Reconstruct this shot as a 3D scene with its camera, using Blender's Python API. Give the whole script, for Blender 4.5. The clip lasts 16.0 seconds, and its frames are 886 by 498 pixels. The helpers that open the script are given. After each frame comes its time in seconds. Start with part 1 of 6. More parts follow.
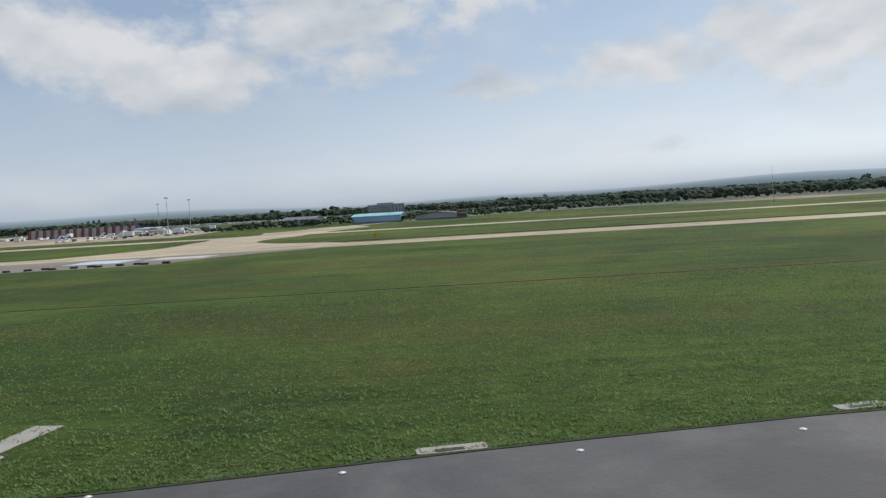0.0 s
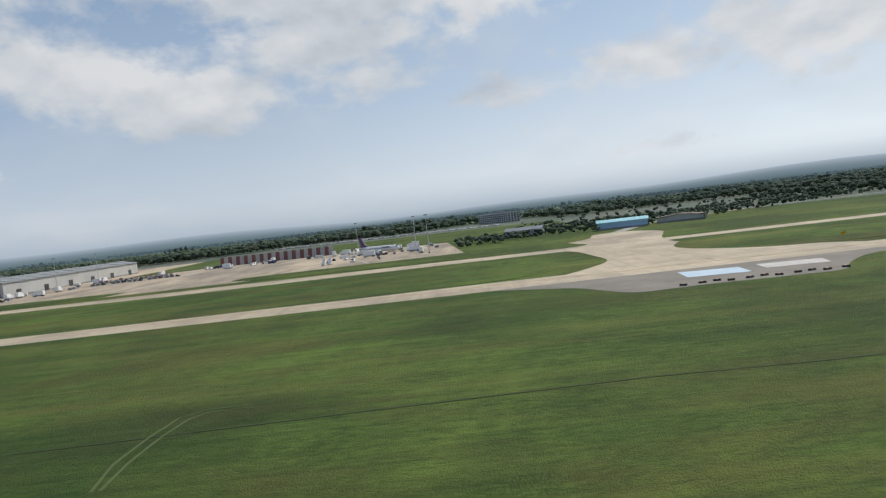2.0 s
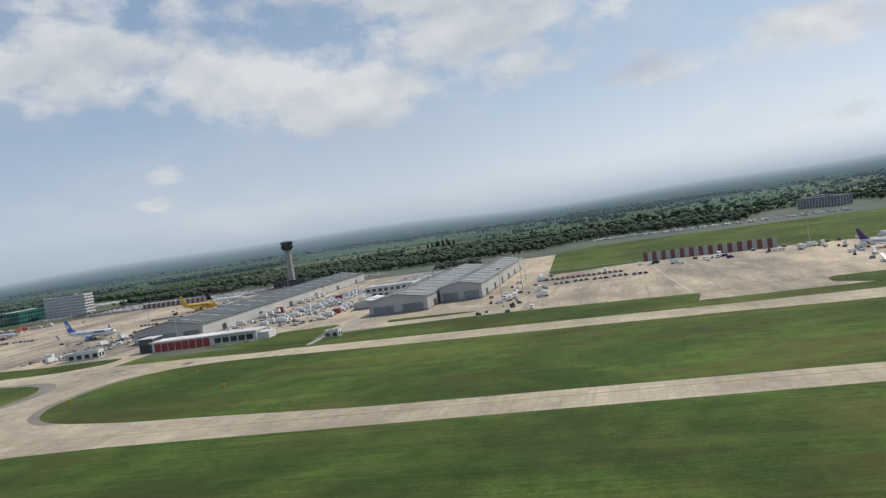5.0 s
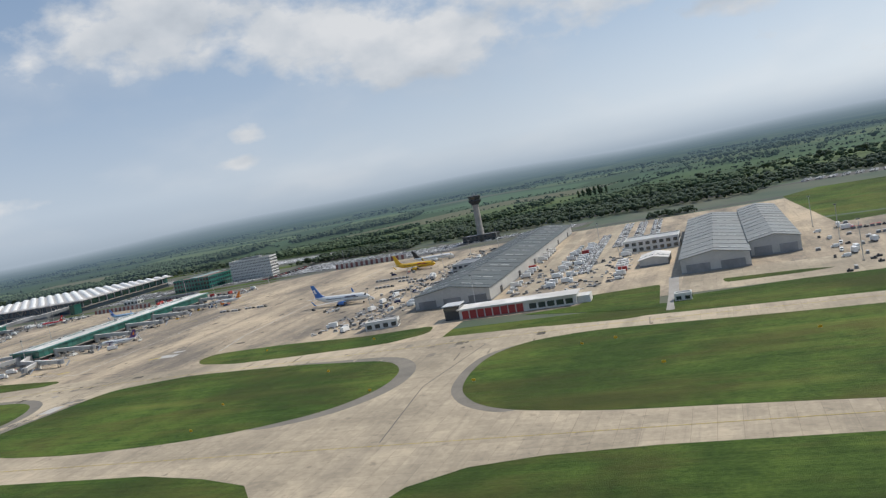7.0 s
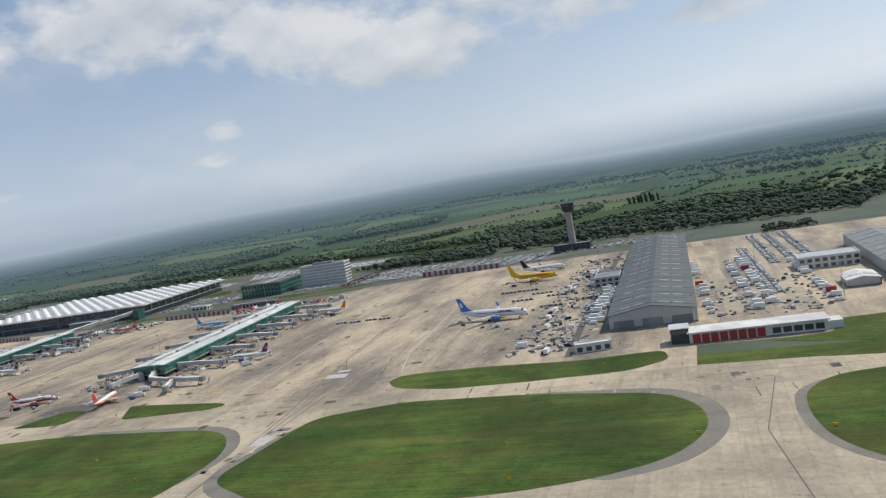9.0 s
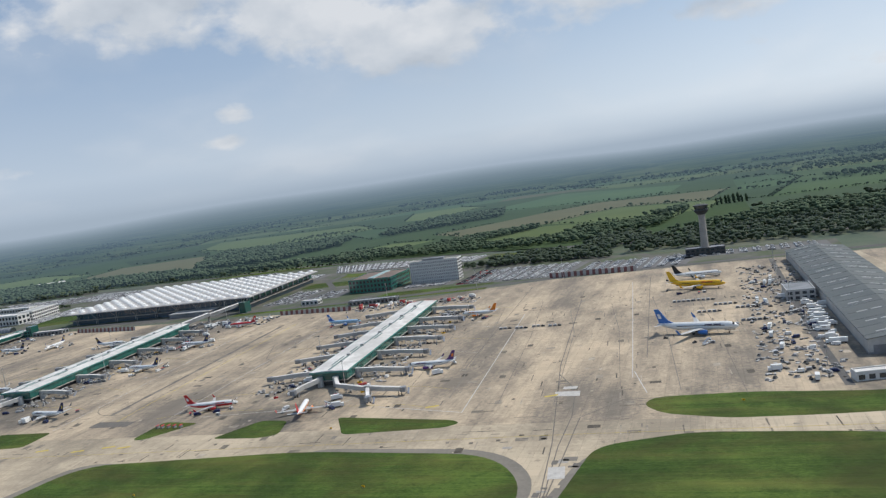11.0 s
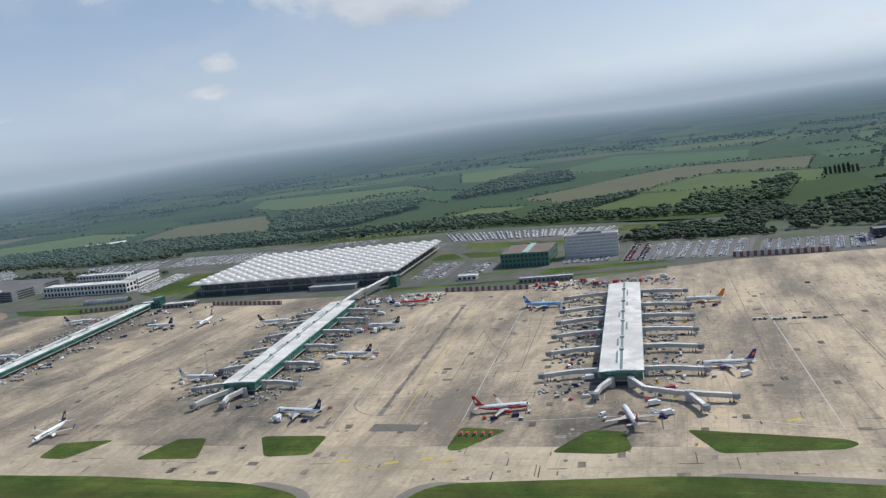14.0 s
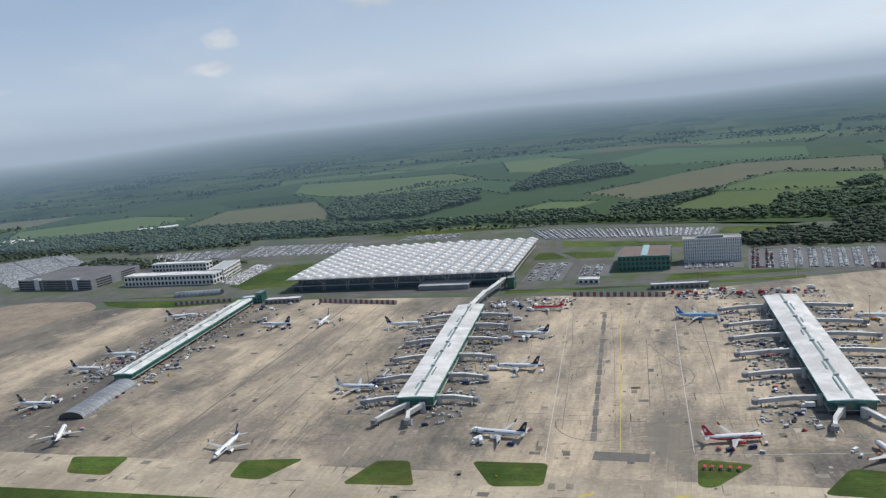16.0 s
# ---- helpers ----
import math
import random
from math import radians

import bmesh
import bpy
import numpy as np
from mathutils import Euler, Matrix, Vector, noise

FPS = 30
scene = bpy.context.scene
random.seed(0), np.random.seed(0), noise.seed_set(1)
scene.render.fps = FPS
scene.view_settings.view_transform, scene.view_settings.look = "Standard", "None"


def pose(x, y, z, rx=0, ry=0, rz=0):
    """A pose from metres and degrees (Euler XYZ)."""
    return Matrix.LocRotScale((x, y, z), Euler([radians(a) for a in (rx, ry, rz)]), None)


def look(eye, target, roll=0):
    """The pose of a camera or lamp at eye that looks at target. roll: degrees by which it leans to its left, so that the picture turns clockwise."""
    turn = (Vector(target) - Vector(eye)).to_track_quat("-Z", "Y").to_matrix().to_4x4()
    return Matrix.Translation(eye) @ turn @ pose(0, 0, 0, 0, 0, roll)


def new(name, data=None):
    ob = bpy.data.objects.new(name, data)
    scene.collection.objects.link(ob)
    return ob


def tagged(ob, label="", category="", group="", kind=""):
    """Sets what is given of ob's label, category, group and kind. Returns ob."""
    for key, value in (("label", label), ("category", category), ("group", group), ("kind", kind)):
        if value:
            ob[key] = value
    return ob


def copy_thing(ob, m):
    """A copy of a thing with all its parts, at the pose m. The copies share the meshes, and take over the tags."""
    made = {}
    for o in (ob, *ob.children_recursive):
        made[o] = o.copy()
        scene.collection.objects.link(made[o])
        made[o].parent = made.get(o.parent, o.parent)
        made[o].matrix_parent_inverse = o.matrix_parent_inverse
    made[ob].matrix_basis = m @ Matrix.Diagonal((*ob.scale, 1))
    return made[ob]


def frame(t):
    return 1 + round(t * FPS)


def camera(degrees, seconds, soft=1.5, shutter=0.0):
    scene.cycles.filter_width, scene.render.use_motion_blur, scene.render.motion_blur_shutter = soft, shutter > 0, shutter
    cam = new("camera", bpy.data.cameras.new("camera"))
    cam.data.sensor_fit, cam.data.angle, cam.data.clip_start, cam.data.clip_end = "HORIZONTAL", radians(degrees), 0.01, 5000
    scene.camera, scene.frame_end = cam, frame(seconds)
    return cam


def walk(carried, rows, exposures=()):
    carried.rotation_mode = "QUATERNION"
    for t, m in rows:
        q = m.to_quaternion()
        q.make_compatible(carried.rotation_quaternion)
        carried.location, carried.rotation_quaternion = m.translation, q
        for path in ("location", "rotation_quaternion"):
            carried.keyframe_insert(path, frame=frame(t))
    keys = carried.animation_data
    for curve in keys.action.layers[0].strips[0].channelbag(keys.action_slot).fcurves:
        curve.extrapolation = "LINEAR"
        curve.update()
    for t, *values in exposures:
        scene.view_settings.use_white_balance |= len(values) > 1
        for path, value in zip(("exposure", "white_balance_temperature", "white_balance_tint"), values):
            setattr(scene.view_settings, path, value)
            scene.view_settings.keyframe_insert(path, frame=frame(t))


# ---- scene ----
cam = camera(58.8, 16.0, soft=1.3)
PATH = [
    (0, (0.000, 0.000, 4.975), (-1.140, 39.920, 2.695), -3.4),
    (0.5, (-18.930, -0.322, 6.009), (-20.349, 39.578, 3.689), -3.8),
    (1, (-37.843, -0.664, 7.432), (-39.404, 39.236, 5.072), -4.8),
    (1.5, (-56.742, -1.027, 9.209), (-58.322, 38.893, 7.069), -5.8),
    (2, (-75.626, -1.409, 11.307), (-77.465, 38.511, 9.567), -6.7),
    (2.5, (-94.494, -1.812, 13.693), (-97.194, 38.089, 12.513), -7.8),
    (3, (-113.347, -2.233, 16.337), (-117.347, 37.546, 15.657), -8.6),
    (3.5, (-132.185, -2.676, 19.207), (-137.664, 36.944, 18.808), -8.6),
    (4, (-151.007, -3.139, 22.278), (-157.867, 36.261, 21.738), -8.2),
    (4.5, (-169.814, -3.621, 25.521), (-177.914, 35.539, 24.602), -8.0),
    (5, (-188.606, -4.123, 28.912), (-198.145, 34.697, 27.511), -8.4),
    (7.5, (-282.335, -6.936, 47.289), (-296.335, 30.365, 43.730), -11.1),
    (8, (-301.034, -7.558, 51.118), (-314.495, 29.942, 47.499), -11.3),
    (10.5, (-394.305, -10.970, 70.303), (-406.525, 26.989, 67.063), -7.7),
    (11, (-412.913, -11.713, 74.099), (-425.954, 25.887, 70.099), -8.2),
    (11.5, (-431.507, -12.476, 77.873), (-445.326, 24.745, 73.133), -8.7),
    (12, (-450.084, -13.258, 81.629), (-464.284, 23.741, 76.208), -9.1),
    (12.5, (-468.646, -14.061, 85.370), (-482.806, 22.859, 79.289), -9.0),
    (13, (-487.193, -14.883, 89.103), (-500.934, 22.116, 82.683), -8.6),
    (13.5, (-505.725, -15.726, 92.838), (-518.865, 21.513, 86.378), -8.0),
    (14, (-524.241, -16.589, 96.586), (-536.822, 20.851, 90.246), -7.3),
    (14.5, (-542.742, -17.471, 100.362), (-555.063, 20.068, 94.162), -6.6),
    (15, (-561.229, -18.375, 104.183), (-573.608, 19.146, 97.863), -6.4),
    (15.5, (-579.699, -19.297, 108.070), (-592.199, 18.123, 101.489), -6.1),
    (16, (-598.154, -20.240, 112.043), (-610.674, 17.060, 104.844), -5.9),
]
walk(cam, [(t, look(eye, target, roll)) for t, eye, target, roll in PATH], exposures=[(0, 0.0, 6500, 10), (5, 0.0, 6450, 10), (8, 0.0, 6420, 10), (11, 0.02, 6300, 10), (16, 0.0, 6150, 10)])


K = 0.5                              # the place is built to a plan in metres and set up at half size


# ---------------------------------------------------------------- world, sun
SUN_AZ, SUN_EL = 42.0, 50.0          # degrees: azimuth from +x towards +y, height
world = bpy.data.worlds.new("sky")
scene.world = world
world.use_nodes = True


def node(tree, kind, x=0, y=0, **values):
    n = tree.nodes.new(kind)
    n.location = (x, y)
    for k, v in values.items():
        if k in n.inputs:
            n.inputs[k].default_value = v
    return n


def math_node(tree, op, a, b=None, clamp=False):
    n = tree.nodes.new("ShaderNodeMath")
    n.operation, n.use_clamp = op, clamp
    for i, v in enumerate((a, b)):
        if v is None:
            continue
        if isinstance(v, (int, float)):
            n.inputs[i].default_value = v
        else:
            tree.links.new(v, n.inputs[i])
    return n.outputs[0]


def mix_colour(tree, fac, a, b, kind="MIX"):
    n = tree.nodes.new("ShaderNodeMix")
    n.data_type, n.blend_type = "RGBA", kind
    for key, v in (("Factor", fac), ("A", a), ("B", b)):
        sock = [s for s in n.inputs if s.name == key and s.type == ("VALUE" if key == "Factor" else "RGBA")][0]
        if isinstance(v, (int, float)):
            sock.default_value = v
        elif isinstance(v, tuple):
            sock.default_value = (*v[:3], 1)
        else:
            tree.links.new(v, sock)
    return [s for s in n.outputs if s.type == "RGBA"][0]


def ramp(tree, fac, stops, mode="LINEAR"):
    n = tree.nodes.new("ShaderNodeValToRGB")
    n.color_ramp.interpolation = mode
    els = n.color_ramp.elements
    while len(els) < len(stops):
        els.new(0.5)
    for e, (p, c) in zip(els, stops):
        e.position = p
        e.color = (*c, 1) if isinstance(c, tuple) else (c, c, c, 1)
    tree.links.new(fac, n.inputs[0])
    return n.outputs[0]


def plan_position(t):
    """The shading point in plan metres."""
    g = t.nodes.new("ShaderNodeNewGeometry").outputs["Position"]
    v = t.nodes.new("ShaderNodeVectorMath")
    v.operation = "SCALE"
    v.inputs["Scale"].default_value = 1 / K
    t.links.new(g, v.inputs[0])
    return v.outputs[0]


def noise_tex(tree, vec, scale, detail=4.0, rough=0.55, distort=0.0):
    n = tree.nodes.new("ShaderNodeTexNoise")
    n.inputs["Scale"].default_value, n.inputs["Detail"].default_value = scale, detail
    n.inputs["Roughness"].default_value, n.inputs["Distortion"].default_value = rough, distort
    if vec is not None:
        tree.links.new(vec, n.inputs["Vector"])
    return n.outputs["Fac"]


HAZE = (0.505, 0.600, 0.705)


def sky_world():
    t = world.node_tree
    t.nodes.clear()
    out, bg = node(t, "ShaderNodeOutputWorld"), node(t, "ShaderNodeBackground")
    t.links.new(bg.outputs[0], out.inputs[0])
    sky = t.nodes.new("ShaderNodeTexSky")
    sky.sky_type, sky.sun_disc = "NISHITA", False
    sky.sun_elevation, sky.sun_rotation = radians(SUN_EL), radians(90 - SUN_AZ)
    sky.air_density, sky.dust_density, sky.ozone_density = 1.0, 2.5, 1.0
    co = t.nodes.new("ShaderNodeTexCoord")
    sep = t.nodes.new("ShaderNodeSeparateXYZ")
    t.links.new(co.outputs["Generated"], sep.inputs[0])
    x, y, z = sep.outputs
    el = math_node(t, "ARCSINE", z)
    az = math_node(t, "ARCTAN2", x, y)

    def density(lift):
        v = t.nodes.new("ShaderNodeCombineXYZ")
        e = math_node(t, "ADD", el, lift)
        # clouds lie on a layer overhead, so they shrink and flatten towards the horizon
        s = math_node(t, "POWER", math_node(t, "ADD", math_node(t, "MAXIMUM", e, 0.0), 0.035), 0.55)
        t.links.new(math_node(t, "MULTIPLY", az, 4.6), v.inputs[0])
        t.links.new(math_node(t, "MULTIPLY", s, 7.0), v.inputs[1])
        v.inputs[2].default_value = 3.7
        big = noise_tex(t, v.outputs[0], 1.0, 8.0, 0.50, 0.05)
        return big
    d, d2 = density(0.0), density(0.022)
    fv = t.nodes.new("ShaderNodeCombineXYZ")
    t.links.new(math_node(t, "MULTIPLY", az, 22.0), fv.inputs[0])
    t.links.new(math_node(t, "MULTIPLY", el, 34.0), fv.inputs[1])
    puff = math_node(t, "ADD", math_node(t, "MULTIPLY", d, 0.6), math_node(t, "MULTIPLY", noise_tex(t, fv.outputs[0], 1.0, 7.0, 0.56, 0.1), 0.4))
    # the cumulus of the day: azimuth, height, half width, half height, weight
    heaps = [(-0.47, 0.205, 0.14, 0.055, 0.30), (-0.34, 0.165, 0.13, 0.042, 0.36), (-0.34, 0.098, 0.17, 0.020, 0.20), (-0.15, 0.222, 0.13, 0.045, 0.30), (-0.11, 0.172, 0.11, 0.042, 0.28),
             (0.03, 0.140, 0.10, 0.028, 0.30), (0.23, 0.160, 0.14, 0.042, 0.30), (0.42, 0.175, 0.18, 0.060, 0.30), (0.27, 0.056, 0.18, 0.016, 0.20), (0.06, 0.098, 0.15, 0.020, 0.16),
             (-0.56, 0.102, 0.032, 0.015, 0.30), (-0.58, 0.070, 0.038, 0.012, 0.28), (-0.60, 0.225, 0.16, 0.055, 0.24), (-0.82, 0.062, 0.075, 0.016, 0.26), (0.0, 0.29, 0.5, 0.05, 0.28)]
    pile = None
    for a0, e0, w0, h0, k0 in heaps:
        u = math_node(t, "MULTIPLY", math_node(t, "SUBTRACT", az, a0), 1 / w0)
        v = math_node(t, "MULTIPLY", math_node(t, "SUBTRACT", el, e0), 1 / h0)
        q = math_node(t, "ADD", math_node(t, "MULTIPLY", u, u), math_node(t, "MULTIPLY", v, v))
        g = math_node(t, "MULTIPLY", math_node(t, "POWER", 2.718, math_node(t, "MULTIPLY", q, -1.0)), k0)
        pile = g if pile is None else math_node(t, "MAXIMUM", pile, g)
    high = ramp(t, el, [(0.0, 0.0), (0.10, 0.10), (0.20, 0.34), (0.27, 0.62), (0.5, 0.66), (1.0, 0.55)])
    cut = math_node(t, "SUBTRACT", 0.688, math_node(t, "MULTIPLY", high, 0.30))
    cover = math_node(t, "MULTIPLY", math_node(t, "SUBTRACT", math_node(t, "ADD", puff, pile), cut), 7.0, True)
    # thin veil between the heaps
    veil = math_node(t, "MULTIPLY", math_node(t, "SUBTRACT", d, 0.42), 1.1, True)
    cover = math_node(t, "MAXIMUM", math_node(t, "MULTIPLY", cover, 0.90), veil)
    clear = ramp(t, el, [(0.0, 0.0), (0.03, 1.0)])
    cover = math_node(t, "MULTIPLY", cover, clear)
    lit = math_node(t, "ADD", math_node(t, "MULTIPLY", math_node(t, "SUBTRACT", d, d2), 4.2), 0.55, True)
    cloud = ramp(t, lit, [(0.0, (0.63, 0.685, 0.75)), (0.45, (0.79, 0.835, 0.885)), (1.0, (1.0, 1.01, 1.02))])
    gap = ramp(t, el, [(0.0, HAZE), (0.014, (0.60, 0.70, 0.81)), (0.045, (0.69, 0.79, 0.90)), (0.16, (0.47, 0.60, 0.775)), (0.4, (0.24, 0.38, 0.6)), (1.0, (0.16, 0.3, 0.55))])
    # the hazy air is brighter on the sun's side
    side = math_node(t, "ADD", math_node(t, "MULTIPLY", x, math.cos(radians(SUN_AZ))), math_node(t, "MULTIPLY", y, math.sin(radians(SUN_AZ))))
    glow = ramp(t, side, [(0.0, (0.90, 0.92, 0.95)), (0.45, (1.0, 1.0, 1.0)), (1.0, (1.42, 1.38, 1.32))])
    gap = mix_colour(t, clear, gap, mix_colour(t, 1.0, gap, glow, "MULTIPLY"))
    gap = mix_colour(t, math_node(t, "MULTIPLY", clear, 0.12), gap, mix_colour(t, 0.86, sky.outputs[0], (0, 0, 0)), "ADD")
    col = mix_colour(t, cover, gap, cloud)
    down = ramp(t, math_node(t, "MULTIPLY", el, -1.0), [(0.0, HAZE), (0.05, HAZE), (0.2, (0.10, 0.14, 0.12))])
    below = math_node(t, "LESS_THAN", el, 0.0)
    t.links.new(mix_colour(t, below, col, down), bg.inputs[0])
    bg.inputs[1].default_value = 0.73


sky_world()
sun = new("sun", bpy.data.lights.new("sun", "SUN"))
sun.data.energy, sun.data.angle, sun.data.color = 3.7, radians(1.2), (1.0, 0.93, 0.82)
to_sun = Vector((math.cos(radians(SUN_EL)) * math.cos(radians(SUN_AZ)), math.cos(radians(SUN_EL)) * math.sin(radians(SUN_AZ)), math.sin(radians(SUN_EL))))
sun.matrix_world = to_sun.to_track_quat("Z", "Y").to_matrix().to_4x4()


# ---------------------------------------------------------------- materials
def material(name, colours, scale=0.2, rough=0.8, metal=0.0, bump=0.0, fine=8.0, stain=None, stain_scale=0.02, random_mix=0.0, islands=False, spec=0.3, sheen=0.0, leafy=0.0):
    """Two-scale noise material: colours = (dark, light); stain = a third colour in large blots."""
    m = bpy.data.materials.new(name)
    m.use_nodes = True
    t = m.node_tree
    bsdf = t.nodes["Principled BSDF"]
    geo = t.nodes.new("ShaderNodeNewGeometry")
    pos = plan_position(t)
    n1 = noise_tex(t, pos, scale, 5.0, 0.6)
    n2 = noise_tex(t, pos, scale * fine, 4.0, 0.6)
    f = math_node(t, "ADD", math_node(t, "MULTIPLY", n1, 0.65), math_node(t, "MULTIPLY", n2, 0.35))
    col = ramp(t, f, [(0.30, colours[0]), (0.70, colours[1])])
    if stain:
        blot = ramp(t, noise_tex(t, pos, stain_scale, 5.0, 0.62, 0.6), [(0.42, 0.0), (0.60, 1.0)])
        col = mix_colour(t, math_node(t, "MULTIPLY", blot, 0.8), col, stain)
    if random_mix:
        r = t.nodes.new("ShaderNodeObjectInfo").outputs["Random"] if not islands else geo.outputs["Random Per Island"]
        v = math_node(t, "ADD", math_node(t, "MULTIPLY", r, 2 * random_mix), 1.0 - random_mix)
        mult = t.nodes.new("ShaderNodeCombineColor")
        for i in range(3):
            t.links.new(v, mult.inputs[i])
        col = mix_colour(t, 1.0, col, mult.outputs[0], "MULTIPLY")
    t.links.new(col, bsdf.inputs["Base Color"])
    bsdf.inputs["Roughness"].default_value, bsdf.inputs["Metallic"].default_value = rough, metal
    bsdf.inputs["Specular IOR Level"].default_value = spec
    if sheen:
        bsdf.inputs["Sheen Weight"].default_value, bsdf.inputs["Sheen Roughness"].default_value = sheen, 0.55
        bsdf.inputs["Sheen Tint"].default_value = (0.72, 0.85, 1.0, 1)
    if leafy:
        tr, mx = t.nodes.new("ShaderNodeBsdfTranslucent"), t.nodes.new("ShaderNodeMixShader")
        t.links.new(mix_colour(t, 1.0, col, (1.0, 1.0, 0.75), "MULTIPLY"), tr.inputs[0])
        mx.inputs[0].default_value = leafy
        t.links.new(bsdf.outputs[0], mx.inputs[1])
        t.links.new(tr.outputs[0], mx.inputs[2])
        t.links.new(mx.outputs[0], t.nodes["Material Output"].inputs[0])
    if bump:
        b = t.nodes.new("ShaderNodeBump")
        b.inputs["Strength"].default_value, b.inputs["Distance"].default_value = bump, 0.05
        t.links.new(n2, b.inputs["Height"])
        t.links.new(b.outputs[0], bsdf.inputs["Normal"])
    return m


def grass_material(name, a, b, dry, stripe=0.0):
    m = bpy.data.materials.new(name)
    m.use_nodes = True
    t = m.node_tree
    bsdf = t.nodes["Principled BSDF"]
    pos = plan_position(t)
    fm = t.nodes.new("ShaderNodeMapping")
    fm.inputs["Scale"].default_value = (0.45, 1.0, 1)
    t.links.new(pos, fm.inputs[0])
    fine = noise_tex(t, fm.outputs[0], 1.1, 7.0, 0.72)
    mid = noise_tex(t, pos, 0.11, 5.0, 0.62, 0.5)
    mp = t.nodes.new("ShaderNodeMapping")
    mp.inputs["Scale"].default_value = (0.006, 0.05, 1)
    t.links.new(pos, mp.inputs[0])
    streak = noise_tex(t, mp.outputs[0], 1.0, 4.0, 0.6)
    mp2 = t.nodes.new("ShaderNodeMapping")
    mp2.inputs["Scale"].default_value = (0.015, 0.55, 1)
    t.links.new(pos, mp2.inputs[0])
    mow = noise_tex(t, mp2.outputs[0], 1.0, 3.0, 0.6)
    f = math_node(t, "ADD", math_node(t, "MULTIPLY", fine, 0.48), math_node(t, "ADD", math_node(t, "MULTIPLY", mid, 0.27), math_node(t, "MULTIPLY", mow, 0.25)))
    col = ramp(t, f, [(0.40, a), (0.60, b)])
    col = mix_colour(t, ramp(t, streak, [(0.50, 0.0), (0.72, 0.6)]), col, dry)
    bare = t.nodes.new("ShaderNodeMapping")
    bare.inputs["Scale"].default_value = (0.016, 0.045, 1)
    bare.inputs["Location"].default_value = (3.7, 1.3, 0)
    t.links.new(pos, bare.inputs[0])
    col = mix_colour(t, ramp(t, noise_tex(t, bare.outputs[0], 1.0, 6.0, 0.66, 0.5), [(0.44, 0.0), (0.64, 0.55)]), col, (0.085, 0.072, 0.026))
    lush = ramp(t, noise_tex(t, pos, 0.013, 4.0, 0.6, 0.4), [(0.40, (0.62, 0.68, 0.60)), (0.62, (1.25, 1.18, 1.05))])
    col = mix_colour(t, 1.0, col, lush, "MULTIPLY")
    t.links.new(col, bsdf.inputs["Base Color"])
    bsdf.inputs["Roughness"].default_value, bsdf.inputs["Specular IOR Level"].default_value = 0.9, 0.15
    bp = t.nodes.new("ShaderNodeBump")
    bp.inputs["Strength"].default_value, bp.inputs["Distance"].default_value = 0.9, 0.2
    t.links.new(noise_tex(t, pos, 2.5, 5.0, 0.7), bp.inputs["Height"])
    t.links.new(bp.outputs[0], bsdf.inputs["Normal"])
    return m


